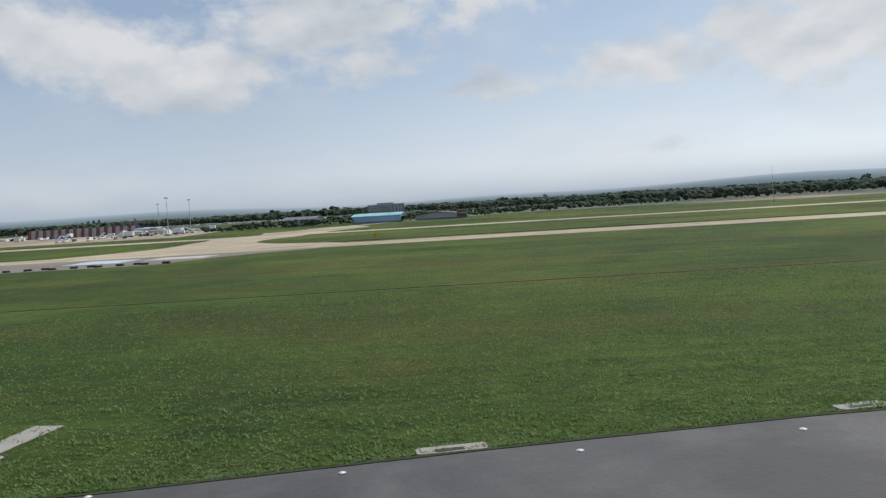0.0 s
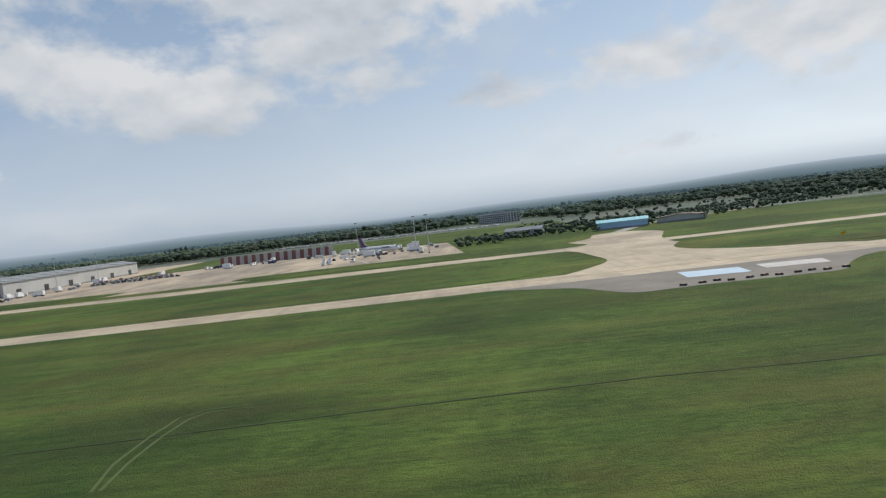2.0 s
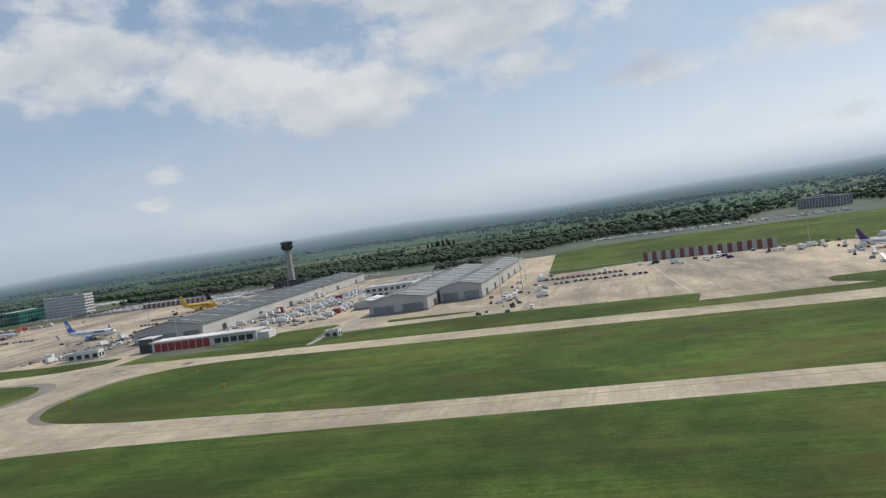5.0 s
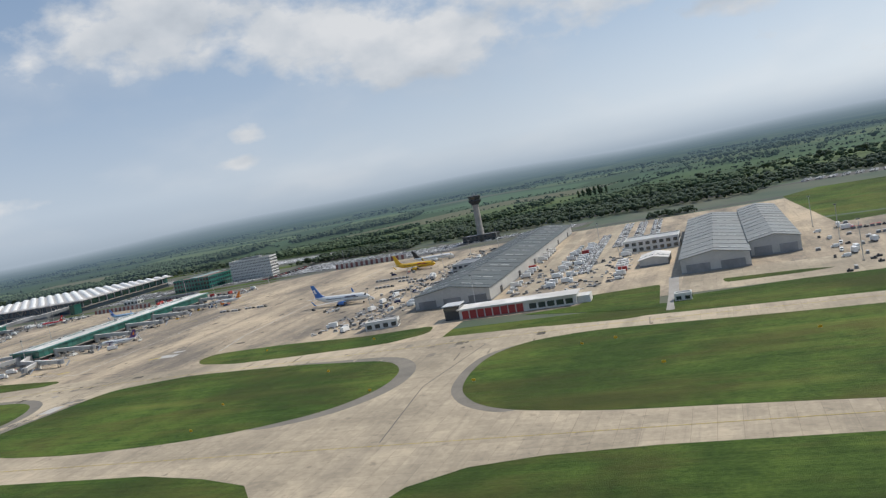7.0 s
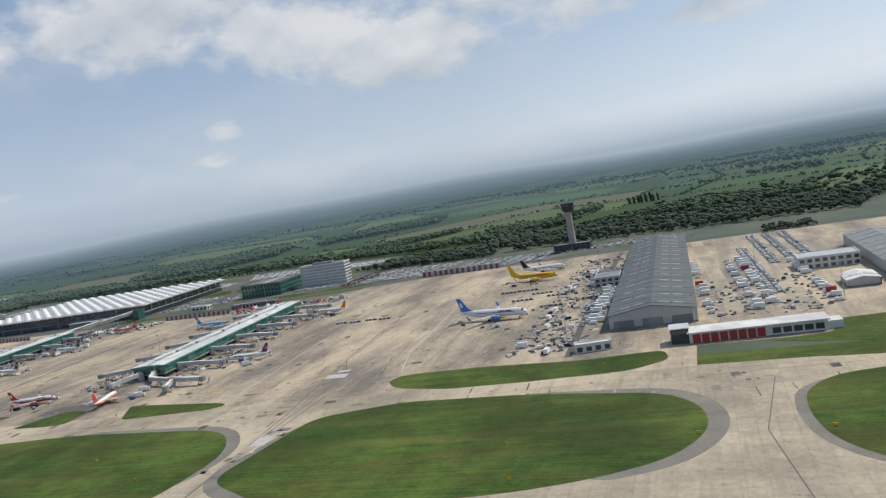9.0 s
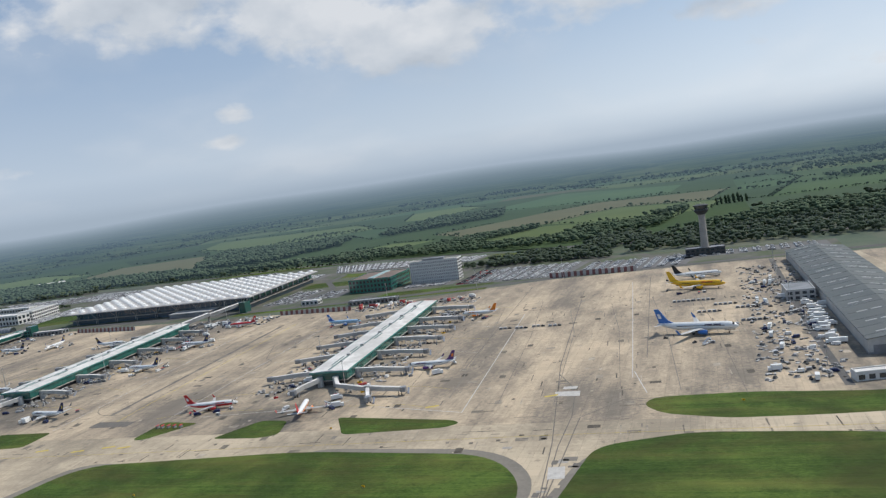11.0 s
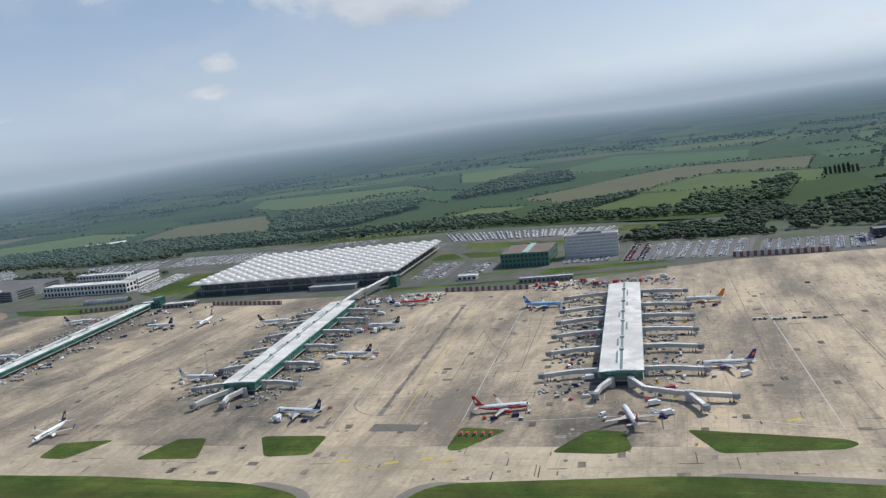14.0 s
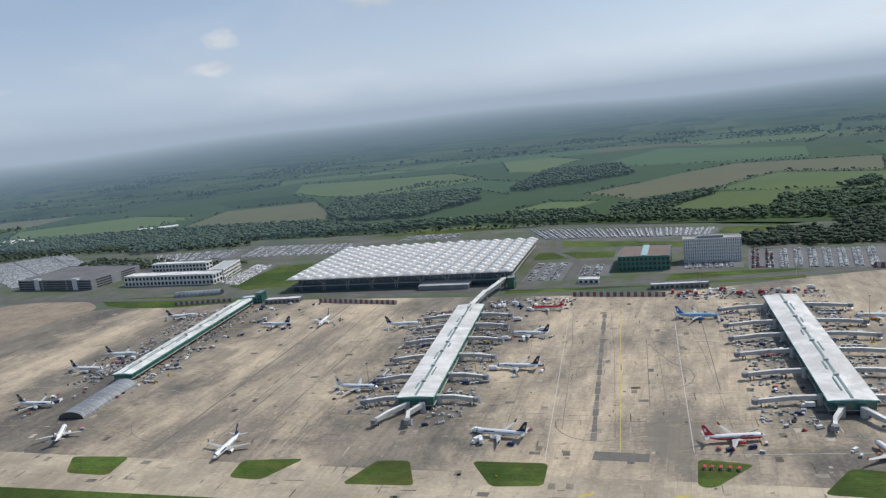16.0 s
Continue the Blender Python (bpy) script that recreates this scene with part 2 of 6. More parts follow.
def pavement_material(name, dark, light, dirt, slab=7.5, worn=None, bands=(), stretch=(1.0, 1.0, 1.0)):
    """Concrete in bays, with wide stains and dark joints."""
    m = bpy.data.materials.new(name)
    m.use_nodes = True
    t = m.node_tree
    bsdf = t.nodes["Principled BSDF"]
    pos = plan_position(t)
    lay = t.nodes.new("ShaderNodeMapping")
    lay.inputs["Scale"].default_value = stretch
    t.links.new(pos, lay.inputs[0])
    wide = noise_tex(t, lay.outputs[0], 0.011, 7.0, 0.66, 0.15)
    fine = noise_tex(t, pos, 0.35, 5.0, 0.65)
    mp = t.nodes.new("ShaderNodeMapping")
    mp.inputs["Scale"].default_value = (0.09, 0.008, 1)
    t.links.new(pos, mp.inputs[0])
    drag = noise_tex(t, mp.outputs[0], 1.0, 4.0, 0.6, 0.3)
    col = ramp(t, math_node(t, "ADD", math_node(t, "MULTIPLY", wide, 0.75), math_node(t, "MULTIPLY", fine, 0.25)), [(0.41, dark), (0.58, light)])
    col = mix_colour(t, ramp(t, drag, [(0.52, 0.0), (0.76, 0.5)]), col, dirt)
    thin = t.nodes.new("ShaderNodeMapping")
    thin.inputs["Scale"].default_value = (0.5, 0.02, 1)
    t.links.new(pos, thin.inputs[0])
    col = mix_colour(t, ramp(t, noise_tex(t, thin.outputs[0], 1.0, 5.0, 0.7), [(0.55, 0.0), (0.72, 0.45)]), col, dirt)
    spots = noise_tex(t, pos, 0.13, 3.0, 0.7)
    col = mix_colour(t, ramp(t, spots, [(0.62, 0.0), (0.70, 0.5)]), col, tuple(c * 0.7 for c in dirt))
    if worn:
        # older, oil-stained concrete of the stands: ragged bands in the plan
        sep = t.nodes.new("ShaderNodeSeparateXYZ")
        t.links.new(pos, sep.inputs[0])
        px, py = sep.outputs[0], sep.outputs[1]
        ragged = math_node(t, "MULTIPLY", math_node(t, "SUBTRACT", noise_tex(t, pos, 0.018, 6.0, 0.65, 0.6), 0.5), 210.0)
        total = None
        for x0, slope, half in bands:
            mid = math_node(t, "ADD", math_node(t, "MULTIPLY", math_node(t, "SUBTRACT", py, 430.0), slope), x0)
            off = math_node(t, "ABSOLUTE", math_node(t, "SUBTRACT", px, mid))
            k = math_node(t, "DIVIDE", math_node(t, "ADD", math_node(t, "SUBTRACT", half, off), ragged), 42.0, True)
            total = k if total is None else math_node(t, "MAXIMUM", total, k)
        old = mix_colour(t, 1.0, col, worn, "MULTIPLY")
        col = mix_colour(t, math_node(t, "MULTIPLY", total, 0.9), col, old)
    br = t.nodes.new("ShaderNodeTexBrick")
    br.offset, br.squash = 0.0, 1.0
    br.inputs["Scale"].default_value = 1.0 / slab
    br.inputs["Mortar Size"].default_value, br.inputs["Brick Width"].default_value, br.inputs["Row Height"].default_value = 0.012, 1.0, 1.0
    br.inputs["Color1"].default_value, br.inputs["Color2"].default_value = (1, 1, 1, 1), (0.86, 0.865, 0.87, 1)
    br.inputs["Mortar"].default_value = (0.70, 0.70, 0.70, 1)
    t.links.new(pos, br.inputs["Vector"])
    col = mix_colour(t, 1.0, col, br.outputs["Color"], "MULTIPLY")
    t.links.new(col, bsdf.inputs["Base Color"])
    bsdf.inputs["Roughness"].default_value, bsdf.inputs["Specular IOR Level"].default_value = 0.78, 0.3
    return m


def glass_material(name, tint, rough=0.12):
    m = bpy.data.materials.new(name)
    m.use_nodes = True
    b = m.node_tree.nodes["Principled BSDF"]
    t = m.node_tree
    r = t.nodes.new("ShaderNodeObjectInfo").outputs["Random"]
    c = mix_colour(t, r, tint, tuple(v * 0.55 for v in tint))
    t.links.new(c, b.inputs["Base Color"])
    b.inputs["Roughness"].default_value, b.inputs["Specular IOR Level"].default_value = rough, 0.9
    b.inputs["Coat Weight"].default_value = 0.4
    return m


def paint(name, colour, rough=0.45, var=0.12, scale=0.6):
    return material(name, (tuple(c * (1 - var) for c in colour), tuple(min(1, c * (1 + var)) for c in colour)), scale, rough, spec=0.45)


M = {}
M["grass"] = grass_material("airfield_grass", (0.029, 0.062, 0.012), (0.096, 0.150, 0.030), (0.145, 0.152, 0.044))
M["rough"] = material("rough_ground", ((0.028, 0.048, 0.015), (0.075, 0.095, 0.032)), 0.02, 0.95, fine=14, stain=(0.105, 0.10, 0.05), stain_scale=0.008, sheen=0.15)
M["runway"] = material("runway_asphalt", ((0.075, 0.075, 0.078), (0.13, 0.128, 0.125)), 0.25, 0.75, bump=0.2, fine=18, stain=(0.06, 0.06, 0.063), stain_scale=0.12)
M["taxiway"] = pavement_material("taxiway_concrete", (0.31, 0.260, 0.190), (0.525, 0.435, 0.310), (0.22, 0.19, 0.15))
M["apron"] = pavement_material("apron_concrete", (0.215, 0.182, 0.142), (0.540, 0.432, 0.300), (0.150, 0.132, 0.110), 7.5, (0.47, 0.50, 0.545), ((-1407, -0.11, 74), (-1722, -0.12, 100), (-1980, -0.05, 110), (-1112, -0.07, 44), (-750, -0.03, 30)), (1.6, 0.55, 1.0))
M["asphalt"] = material("road_asphalt", ((0.07, 0.068, 0.066), (0.13, 0.125, 0.12)), 0.05, 0.85, fine=10)
M["carpark"] = material("carpark_asphalt", ((0.10, 0.10, 0.10), (0.18, 0.175, 0.17)), 0.03, 0.85, fine=10)
M["earth"] = material("bare_earth", ((0.16, 0.12, 0.09), (0.34, 0.28, 0.21)), 0.03, 0.95, fine=8)
M["white_roof"] = material("white_roof_membrane", ((0.60, 0.58, 0.54), (0.86, 0.83, 0.78)), 0.07, 0.5, fine=10, stain=(0.50, 0.475, 0.44), stain_scale=0.05)
M["dome"] = material("terminal_roof_sheet", ((0.38, 0.36, 0.335), (0.53, 0.505, 0.47)), 0.1, 0.5, fine=8, random_mix=0.08)
M["roof_edge"] = paint("light_grey_steel", (0.52, 0.53, 0.53))
M["hall_roof"] = material("dark_ribbed_roof", ((0.075, 0.090, 0.092), (0.125, 0.142, 0.142)), 0.05, 0.7, 0.0, fine=10, stain=(0.11, 0.12, 0.118), stain_scale=0.03)
M["hangar_roof"] = material("pale_ribbed_roof", ((0.17, 0.185, 0.182), (0.27, 0.285, 0.28)), 0.05, 0.6, 0.0, fine=10, stain=(0.22, 0.225, 0.215), stain_scale=0.03)
M["fence_red"] = paint("faded_red_panel", (0.20, 0.080, 0.070), 0.7)
M["fence_white"] = paint("faded_white_panel", (0.40, 0.37, 0.34), 0.7)
M["shoulder"] = material("dark_shoulder_asphalt", ((0.14, 0.128, 0.11), (0.25, 0.225, 0.185)), 0.06, 0.85, fine=9)
M["tuft"] = material("long_grass_blade", ((0.12, 0.21, 0.06), (0.25, 0.33, 0.15)), 0.4, 0.9, fine=5, random_mix=0.35, islands=True, spec=0.1, leafy=0.5)
M["grey_metal"] = material("grey_metal_sheet", ((0.20, 0.21, 0.22), (0.33, 0.34, 0.35)), 0.05, 0.5, 0.2, fine=10, stain=(0.17, 0.175, 0.18), stain_scale=0.04)
M["pale_metal"] = material("pale_grey_cladding", ((0.36, 0.36, 0.35), (0.52, 0.52, 0.50)), 0.06, 0.5, 0.1, fine=10)
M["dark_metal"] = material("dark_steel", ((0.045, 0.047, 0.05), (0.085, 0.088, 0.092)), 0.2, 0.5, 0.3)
M["green_glass"] = glass_material("green_glass", (0.035, 0.16, 0.13))
M["blue_glass"] = glass_material("blue_glass", (0.060, 0.105, 0.150), 0.2)
M["sea_glass"] = paint("pale_green_glass", (0.28, 0.42, 0.41), 0.25)
M["dark_glass"] = glass_material("dark_glass", (0.035, 0.05, 0.06))
M["teal"] = paint("teal_steel", (0.05, 0.21, 0.18))
M["strip"] = paint("grey_roof_strip", (0.15, 0.22, 0.205))
M["white"] = paint("white_paint", (0.74, 0.74, 0.72), 0.35, 0.06)
M["offwhite"] = paint("offwhite_render", (0.60, 0.59, 0.56), 0.7)
M["red"] = paint("red_paint", (0.50, 0.030, 0.030))
M["dark_red"] = paint("dark_red_door", (0.34, 0.045, 0.04), 0.6)
M["navy"] = paint("navy_paint", (0.012, 0.022, 0.085), 0.3)
M["blue"] = paint("blue_paint", (0.05, 0.16, 0.45), 0.3)
M["sky_blue"] = paint("light_blue_paint", (0.33, 0.50, 0.66), 0.3)
M["yellow"] = paint("yellow_paint", (0.72, 0.42, 0.02), 0.35)
M["orange"] = paint("orange_paint", (0.75, 0.22, 0.02), 0.35)
M["purple"] = paint("purple_paint", (0.10, 0.04, 0.16), 0.35)
M["black"] = paint("black_rubber", (0.02, 0.02, 0.021), 0.7)
M["metal"] = material("bare_metal", ((0.42, 0.42, 0.43), (0.62, 0.62, 0.62)), 0.8, 0.35, 0.8)
M["concrete"] = material("pale_concrete", ((0.26, 0.245, 0.22), (0.40, 0.375, 0.34)), 0.1, 0.85, fine=8)
M["brown_roof"] = material("brown_flat_roof", ((0.13, 0.10, 0.085), (0.22, 0.17, 0.14)), 0.05, 0.85)
M["blue_roof"] = paint("pale_turquoise_roof", (0.30, 0.56, 0.60), 0.5)
M["mark_white"] = material("worn_white_marking", ((0.36, 0.34, 0.31), (0.58, 0.56, 0.52)), 0.3, 0.7)
M["mark_yellow"] = material("worn_yellow_marking", ((0.42, 0.32, 0.06), (0.58, 0.45, 0.10)), 0.3, 0.7)
M["mark_dark"] = material("dark_pavement_joint", ((0.105, 0.096, 0.085), (0.18, 0.165, 0.145)), 0.2, 0.85)
M["mark_blue"] = material("pale_blue_marking", ((0.36, 0.47, 0.56), (0.52, 0.62, 0.69)), 0.3, 0.7)
M["leaf"] = material("broadleaf_foliage", ((0.085, 0.118, 0.062), (0.130, 0.160, 0.092)), 0.12, 0.9, fine=6, random_mix=0.35, islands=True, spec=0.1, sheen=0.25, leafy=0.5)
M["leaf_dark"] = material("dark_wood_foliage", ((0.056, 0.084, 0.044), (0.094, 0.122, 0.064)), 0.12, 0.9, fine=6, random_mix=0.3, islands=True, spec=0.1, sheen=0.25, leafy=0.5)
M["bark"] = material("bark", ((0.05, 0.04, 0.03), (0.11, 0.09, 0.07)), 0.8, 0.9)
M["soil"] = material("dark_wet_soil", ((0.02, 0.028, 0.012), (0.045, 0.055, 0.02)), 0.3, 0.95)
M["track"] = material("dry_wheel_rut", ((0.050, 0.080, 0.020), (0.110, 0.130, 0.052)), 0.9, 0.95, fine=6)


# ---------------------------------------------------------------- mesh helpers
def mesh_of(name, verts, faces, mat, smooth=False):
    me = bpy.data.meshes.new(name)
    me.from_pydata(verts, [], faces)
    me.materials.append(mat)
    if smooth:
        for p in me.polygons:
            p.use_smooth = True
    me.update()
    return me


class Shape:
    """Collects solids into one mesh."""
    def __init__(self):
        self.v, self.f = [], []

    def add(self, verts, faces):
        n = len(self.v)
        self.v += [tuple(p) for p in verts]
        self.f += [tuple(n + i for i in q) for q in faces]
        return self

    def box(self, x0, x1, y0, y1, z0, z1, bevel=0.0):
        if bevel:
            b = bevel
            return self.prism([(x0 + b, y0), (x1 - b, y0), (x1, y0 + b), (x1, y1 - b), (x1 - b, y1), (x0 + b, y1), (x0, y1 - b), (x0, y0 + b)], z0, z1)
        return self.prism([(x0, y0), (x1, y0), (x1, y1), (x0, y1)], z0, z1)

    def prism(self, ring, z0, z1, top=None):
        n = len(ring)
        top = top or ring
        area = sum(ring[i][0] * ring[(i + 1) % n][1] - ring[(i + 1) % n][0] * ring[i][1] for i in range(n))
        if area < 0:
            ring, top = ring[::-1], top[::-1]
        v = [(x, y, z0) for x, y in ring] + [(x, y, z1) for x, y in top]
        f = [tuple(range(n))[::-1], tuple(range(n, 2 * n))] + [(i, (i + 1) % n, n + (i + 1) % n, n + i) for i in range(n)]
        return self.add(v, f)

    def loft(self, rings, close=True):
        """rings: lists of equal length of (x, y, z)."""
        n = len(rings[0])
        v = [p for r in rings for p in r]
        f = [(k * n + i, k * n + (i + 1) % n, (k + 1) * n + (i + 1) % n, (k + 1) * n + i) for k in range(len(rings) - 1) for i in range(n)]
        if close:
            f += [tuple(range(n))[::-1], tuple(range((len(rings) - 1) * n, len(rings) * n))]
        return self.add(v, f)

    def tube(self, a, b, r0, r1=None, n=8):
        a, b = Vector(a), Vector(b)
        r1 = r0 if r1 is None else r1
        q = (b - a).to_track_quat("Z", "Y")
        rings = [[tuple(c + q @ Vector((r * math.cos(2 * math.pi * i / n), r * math.sin(2 * math.pi * i / n), 0))) for i in range(n)] for c, r in ((a, r0), (b, r1))]
        return self.loft(rings)

    def beam(self, a, b, w, h):
        """A square-sectioned bar from a to b."""
        a, b = Vector(a), Vector(b)
        d = (b - a).normalized()
        s = d.cross(Vector((0, 0, 1)))
        s = s.normalized() if s.length > 1e-4 else Vector((1, 0, 0))
        u = s.cross(d)
        rings = [[tuple(c + s * i * w / 2 + u * j * h / 2) for i, j in ((-1, -1), (1, -1), (1, 1), (-1, 1))] for c in (a, b)]
        return self.loft(rings)

    def object(self, name, mat, parent=None, label="", smooth=False):
        ob = new(name, mesh_of(name, self.v, self.f, mat, smooth))
        if parent is not None:
            ob.parent = parent
        else:
            ob.scale = (K, K, K)
        if label:
            ob["label"] = label
        return ob


def part(name, shape, mat, parent, label="", smooth=False):
    return shape.object(name, mat, parent, label, smooth)


def at(x, y, z=0, turn=0):
    """A pose in plan metres."""
    return pose(x * K, y * K, z * K, 0, 0, turn)


def thing(name, label, category, x=0, y=0, z=0, turn=0, group="", kind=""):
    ob = new(name)
    ob.matrix_basis = at(x, y, z, turn)
    ob.scale = (K, K, K)
    ob.empty_display_size = 1
    return tagged(ob, label, category, group, kind)


def rounded(pts, r=18.0, steps=6):
    """Rounds a polygon's corners with arcs that reach r along its sides."""
    out, n = [], len(pts)
    for i in range(n):
        p, a, b = Vector(pts[i]), Vector(pts[i - 1]), Vector(pts[(i + 1) % n])
        da, db = (a - p), (b - p)
        ra, rb = min(r, da.length * 0.48), min(r, db.length * 0.48)
        s, e = p + da.normalized() * ra, p + db.normalized() * rb
        for k in range(steps + 1):
            u = k / steps
            q = s * (1 - u) ** 2 + p * 2 * u * (1 - u) + e * u * u
            out.append((q.x, q.y))
    return out


def sheet(name, pts, z, mat, label, category, r=0.0, kind="structure", thick=0.0):
    pts = rounded(pts, r) if r else pts
    s = Shape()
    s.prism(pts, z - max(thick, 0.03), z)
    return tagged(s.object(name, mat), label, category, kind=kind)


def strip(pts, width):
    """The outline of a band of that width along a polyline."""
    left, right = [], []
    for i, p in enumerate(pts):
        a, b = Vector(pts[max(i - 1, 0)]), Vector(pts[min(i + 1, len(pts) - 1)])
        d = (b - a).normalized()
        nrm = Vector((-d.y, d.x)) * (width / 2)
        left.append((p[0] + nrm.x, p[1] + nrm.y))
        right.append((p[0] - nrm.x, p[1] - nrm.y))
    return left + right[::-1]


def arc(cx, cy, r, a0, a1, n=14):
    return [(cx + r * math.cos(radians(a0 + (a1 - a0) * i / n)), cy + r * math.sin(radians(a0 + (a1 - a0) * i / n))) for i in range(n + 1)]


# ---------------------------------------------------------------- ground and pavements
ground = Shape().add([(-16000, -9000, 0), (14000, -9000, 0), (14000, 16000, 0), (-16000, 16000, 0)], [(0, 1, 2, 3)])
def paint_haze(t, shader):
    """Paints air haze over far land, fields and trees: emission that grows with distance."""
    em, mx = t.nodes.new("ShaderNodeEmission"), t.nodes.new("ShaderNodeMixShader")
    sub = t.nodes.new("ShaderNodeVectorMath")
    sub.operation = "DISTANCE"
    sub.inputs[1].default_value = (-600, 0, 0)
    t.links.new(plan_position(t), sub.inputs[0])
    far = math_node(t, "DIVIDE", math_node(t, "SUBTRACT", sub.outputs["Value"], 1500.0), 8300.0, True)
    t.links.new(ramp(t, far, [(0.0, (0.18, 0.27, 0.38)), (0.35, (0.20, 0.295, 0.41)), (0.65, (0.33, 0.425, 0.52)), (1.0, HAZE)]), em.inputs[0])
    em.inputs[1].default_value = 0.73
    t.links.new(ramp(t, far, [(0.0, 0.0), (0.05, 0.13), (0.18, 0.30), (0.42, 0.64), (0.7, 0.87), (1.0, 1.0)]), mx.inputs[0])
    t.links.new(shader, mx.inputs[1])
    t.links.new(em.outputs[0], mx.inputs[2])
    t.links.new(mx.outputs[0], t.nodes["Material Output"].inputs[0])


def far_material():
    """Far land with the air's haze painted in: it fades to the colour of the sky's foot."""
    m = bpy.data.materials.new("hazed_land")
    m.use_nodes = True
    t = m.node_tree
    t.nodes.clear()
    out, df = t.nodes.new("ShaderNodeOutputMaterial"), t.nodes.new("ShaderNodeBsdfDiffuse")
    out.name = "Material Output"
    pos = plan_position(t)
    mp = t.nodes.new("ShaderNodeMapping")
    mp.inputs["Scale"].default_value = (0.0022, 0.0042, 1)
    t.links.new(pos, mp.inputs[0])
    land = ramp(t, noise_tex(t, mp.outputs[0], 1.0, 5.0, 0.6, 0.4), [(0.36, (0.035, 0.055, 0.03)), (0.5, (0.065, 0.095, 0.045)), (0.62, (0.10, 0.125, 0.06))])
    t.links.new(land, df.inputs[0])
    paint_haze(t, df.outputs[0])
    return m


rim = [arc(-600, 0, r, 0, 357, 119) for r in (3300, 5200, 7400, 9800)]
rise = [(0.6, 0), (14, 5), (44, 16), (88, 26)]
hazed_land = Shape().add([(x, y, h + w * math.sin(i * 0.37) + 0.6 * w * math.sin(i * 0.91 + 1)) for (h, w), q in zip(rise, rim) for i, (x, y) in enumerate(q)],
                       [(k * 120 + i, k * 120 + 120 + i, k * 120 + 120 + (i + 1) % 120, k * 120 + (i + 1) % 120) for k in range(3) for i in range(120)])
tagged(hazed_land.object("backdrop", far_material()), "farmland with painted haze fading towards the horizon", "backdrop", kind="structure")
tagged(ground.object("ground", M["rough"]), "rough green and brown open ground to the horizon", "ground", kind="structure")
sheet("airfield_grass", [(-3200, -400), (1800, -400), (1800, 520), (250, 560), (-60, 640), (-460, 690), (-460, 420), (-2150, 420), (-3200, 700)], 0.05, M["grass"], "mown airfield grass with dry streaks", "grass")
sheet("runway", [(-3000, -30.3), (1500, -30.3), (1500, 36), (40, 36), (14, 33.1), (0, 30.7), (-14, 27.9), (-40, 24.5), (-3000, 24.5)], 0.09, M["runway"], "grey asphalt runway with worn patches", "runway")
sheet("taxiway_south", [(-3000, 215), (1500, 213), (1500, 232), (-100, 236), (-300, 240), (-560, 259), (-1680, 259), (-1700, 243), (-3000, 243)], 0.09, M["taxiway"], "pale concrete taxiway beside the grass", "taxiway")
sheet("taxiway_north", [(-2300, 332), (-1700, 326), (-1420, 334), (-1240, 334), (-1060, 350), (-900, 346), (-620, 356), (-340, 350), (-170, 348), (1200, 320), (1200, 342), (-60, 364), (-170, 373), (-340, 378), (-620, 397), (-880, 408), (-1650, 392), (-2300, 380)], 0.10, M["taxiway"], "pale concrete taxiway along the apron", "taxiway")
sheet("taxiway_link", [(-150, 212), (-128, 209), (-112, 208), (-70, 208), (-50, 211), (-30, 226), (-52, 260), (-70, 330), (-66, 370), (-50, 430), (-62, 470), (-84, 470), (-90, 430), (-128, 380), (-110, 340), (-106, 270), (-124, 238)], 0.11, M["taxiway"], "pale concrete taxiway junction with a wide bulge", "taxiway", r=14)
sheet("taxiway_exit", [(-800, 217), (-745, 214), (-714, 208), (-691, 200), (-678, 184), (-672, 150), (-672, 70), (-690, 40), (-720, 24), (-590, 24), (-622, 40), (-640, 70), (-640, 160), (-629, 192), (-613, 205), (-590, 211), (-520, 217), (-520, 230), (-800, 230)], 0.105, M["taxiway"], "concrete runway exit with rounded corners", "taxiway")
sheet("taxiway_cross", [(-735, 225), (-585, 225), (-585, 374), (-735, 374)], 0.115, M["taxiway"], "concrete cross taxiway with dark shoulders", "taxiway")
sheet("taxiway_cross", [(-1005, 225), (-835, 225), (-835, 374), (-1005, 366)], 0.115, M["taxiway"], "concrete cross taxiway with patched slabs", "taxiway")
sheet("taxiway_cross", [(-1345, 225), (-1150, 225), (-1150, 366), (-1345, 360)], 0.115, M["taxiway"], "concrete cross taxiway beside grass", "taxiway")
sheet("apron", [(-2010, 385), (-1640, 385), (-690, 398), (-690, 905), (-820, 905), (-1016, 893), (-1087, 872), (-1200, 826), (-1330, 812), (-1660, 822), (-1950, 797), (-1990, 780), (-2010, 640)], 0.125, M["apron"], "stained tan and grey concrete apron in bays", "apron")
sheet("hangar_yard", [(-567, 440), (-440, 440), (-440, 505), (-484, 540), (-567, 530)], 0.132, M["taxiway"], "pale concrete yard in front of the hangars", "yard")
sheet("apron_cargo", [(-700, 440), (-560, 440), (-560, 500), (-448, 500), (-448, 434), (-346, 400), (-270, 398), (-160, 436), (-176, 620), (-274, 648), (-372, 666), (-452, 646), (-470, 905), (-700, 905)], 0.135, M["apron"], "pale concrete cargo apron", "apron")


def widened(pts, w):
    """A polygon pushed outwards by w."""
    c = Vector((sum(p[0] for p in pts) / len(pts), sum(p[1] for p in pts) / len(pts)))
    out = []
    for i in range(len(pts)):
        p, q, n = Vector(pts[i]), Vector(pts[i - 1]), Vector(pts[(i + 1) % len(pts)])
        t1, t2 = (p - q).normalized(), (n - p).normalized()
        nrm = Vector((t1.y + t2.y, -t1.x - t2.x)).normalized()
        if nrm.dot(p - c) < 0:
            nrm = -nrm
        out.append((p.x + nrm.x * w, p.y + nrm.y * w))
    return out


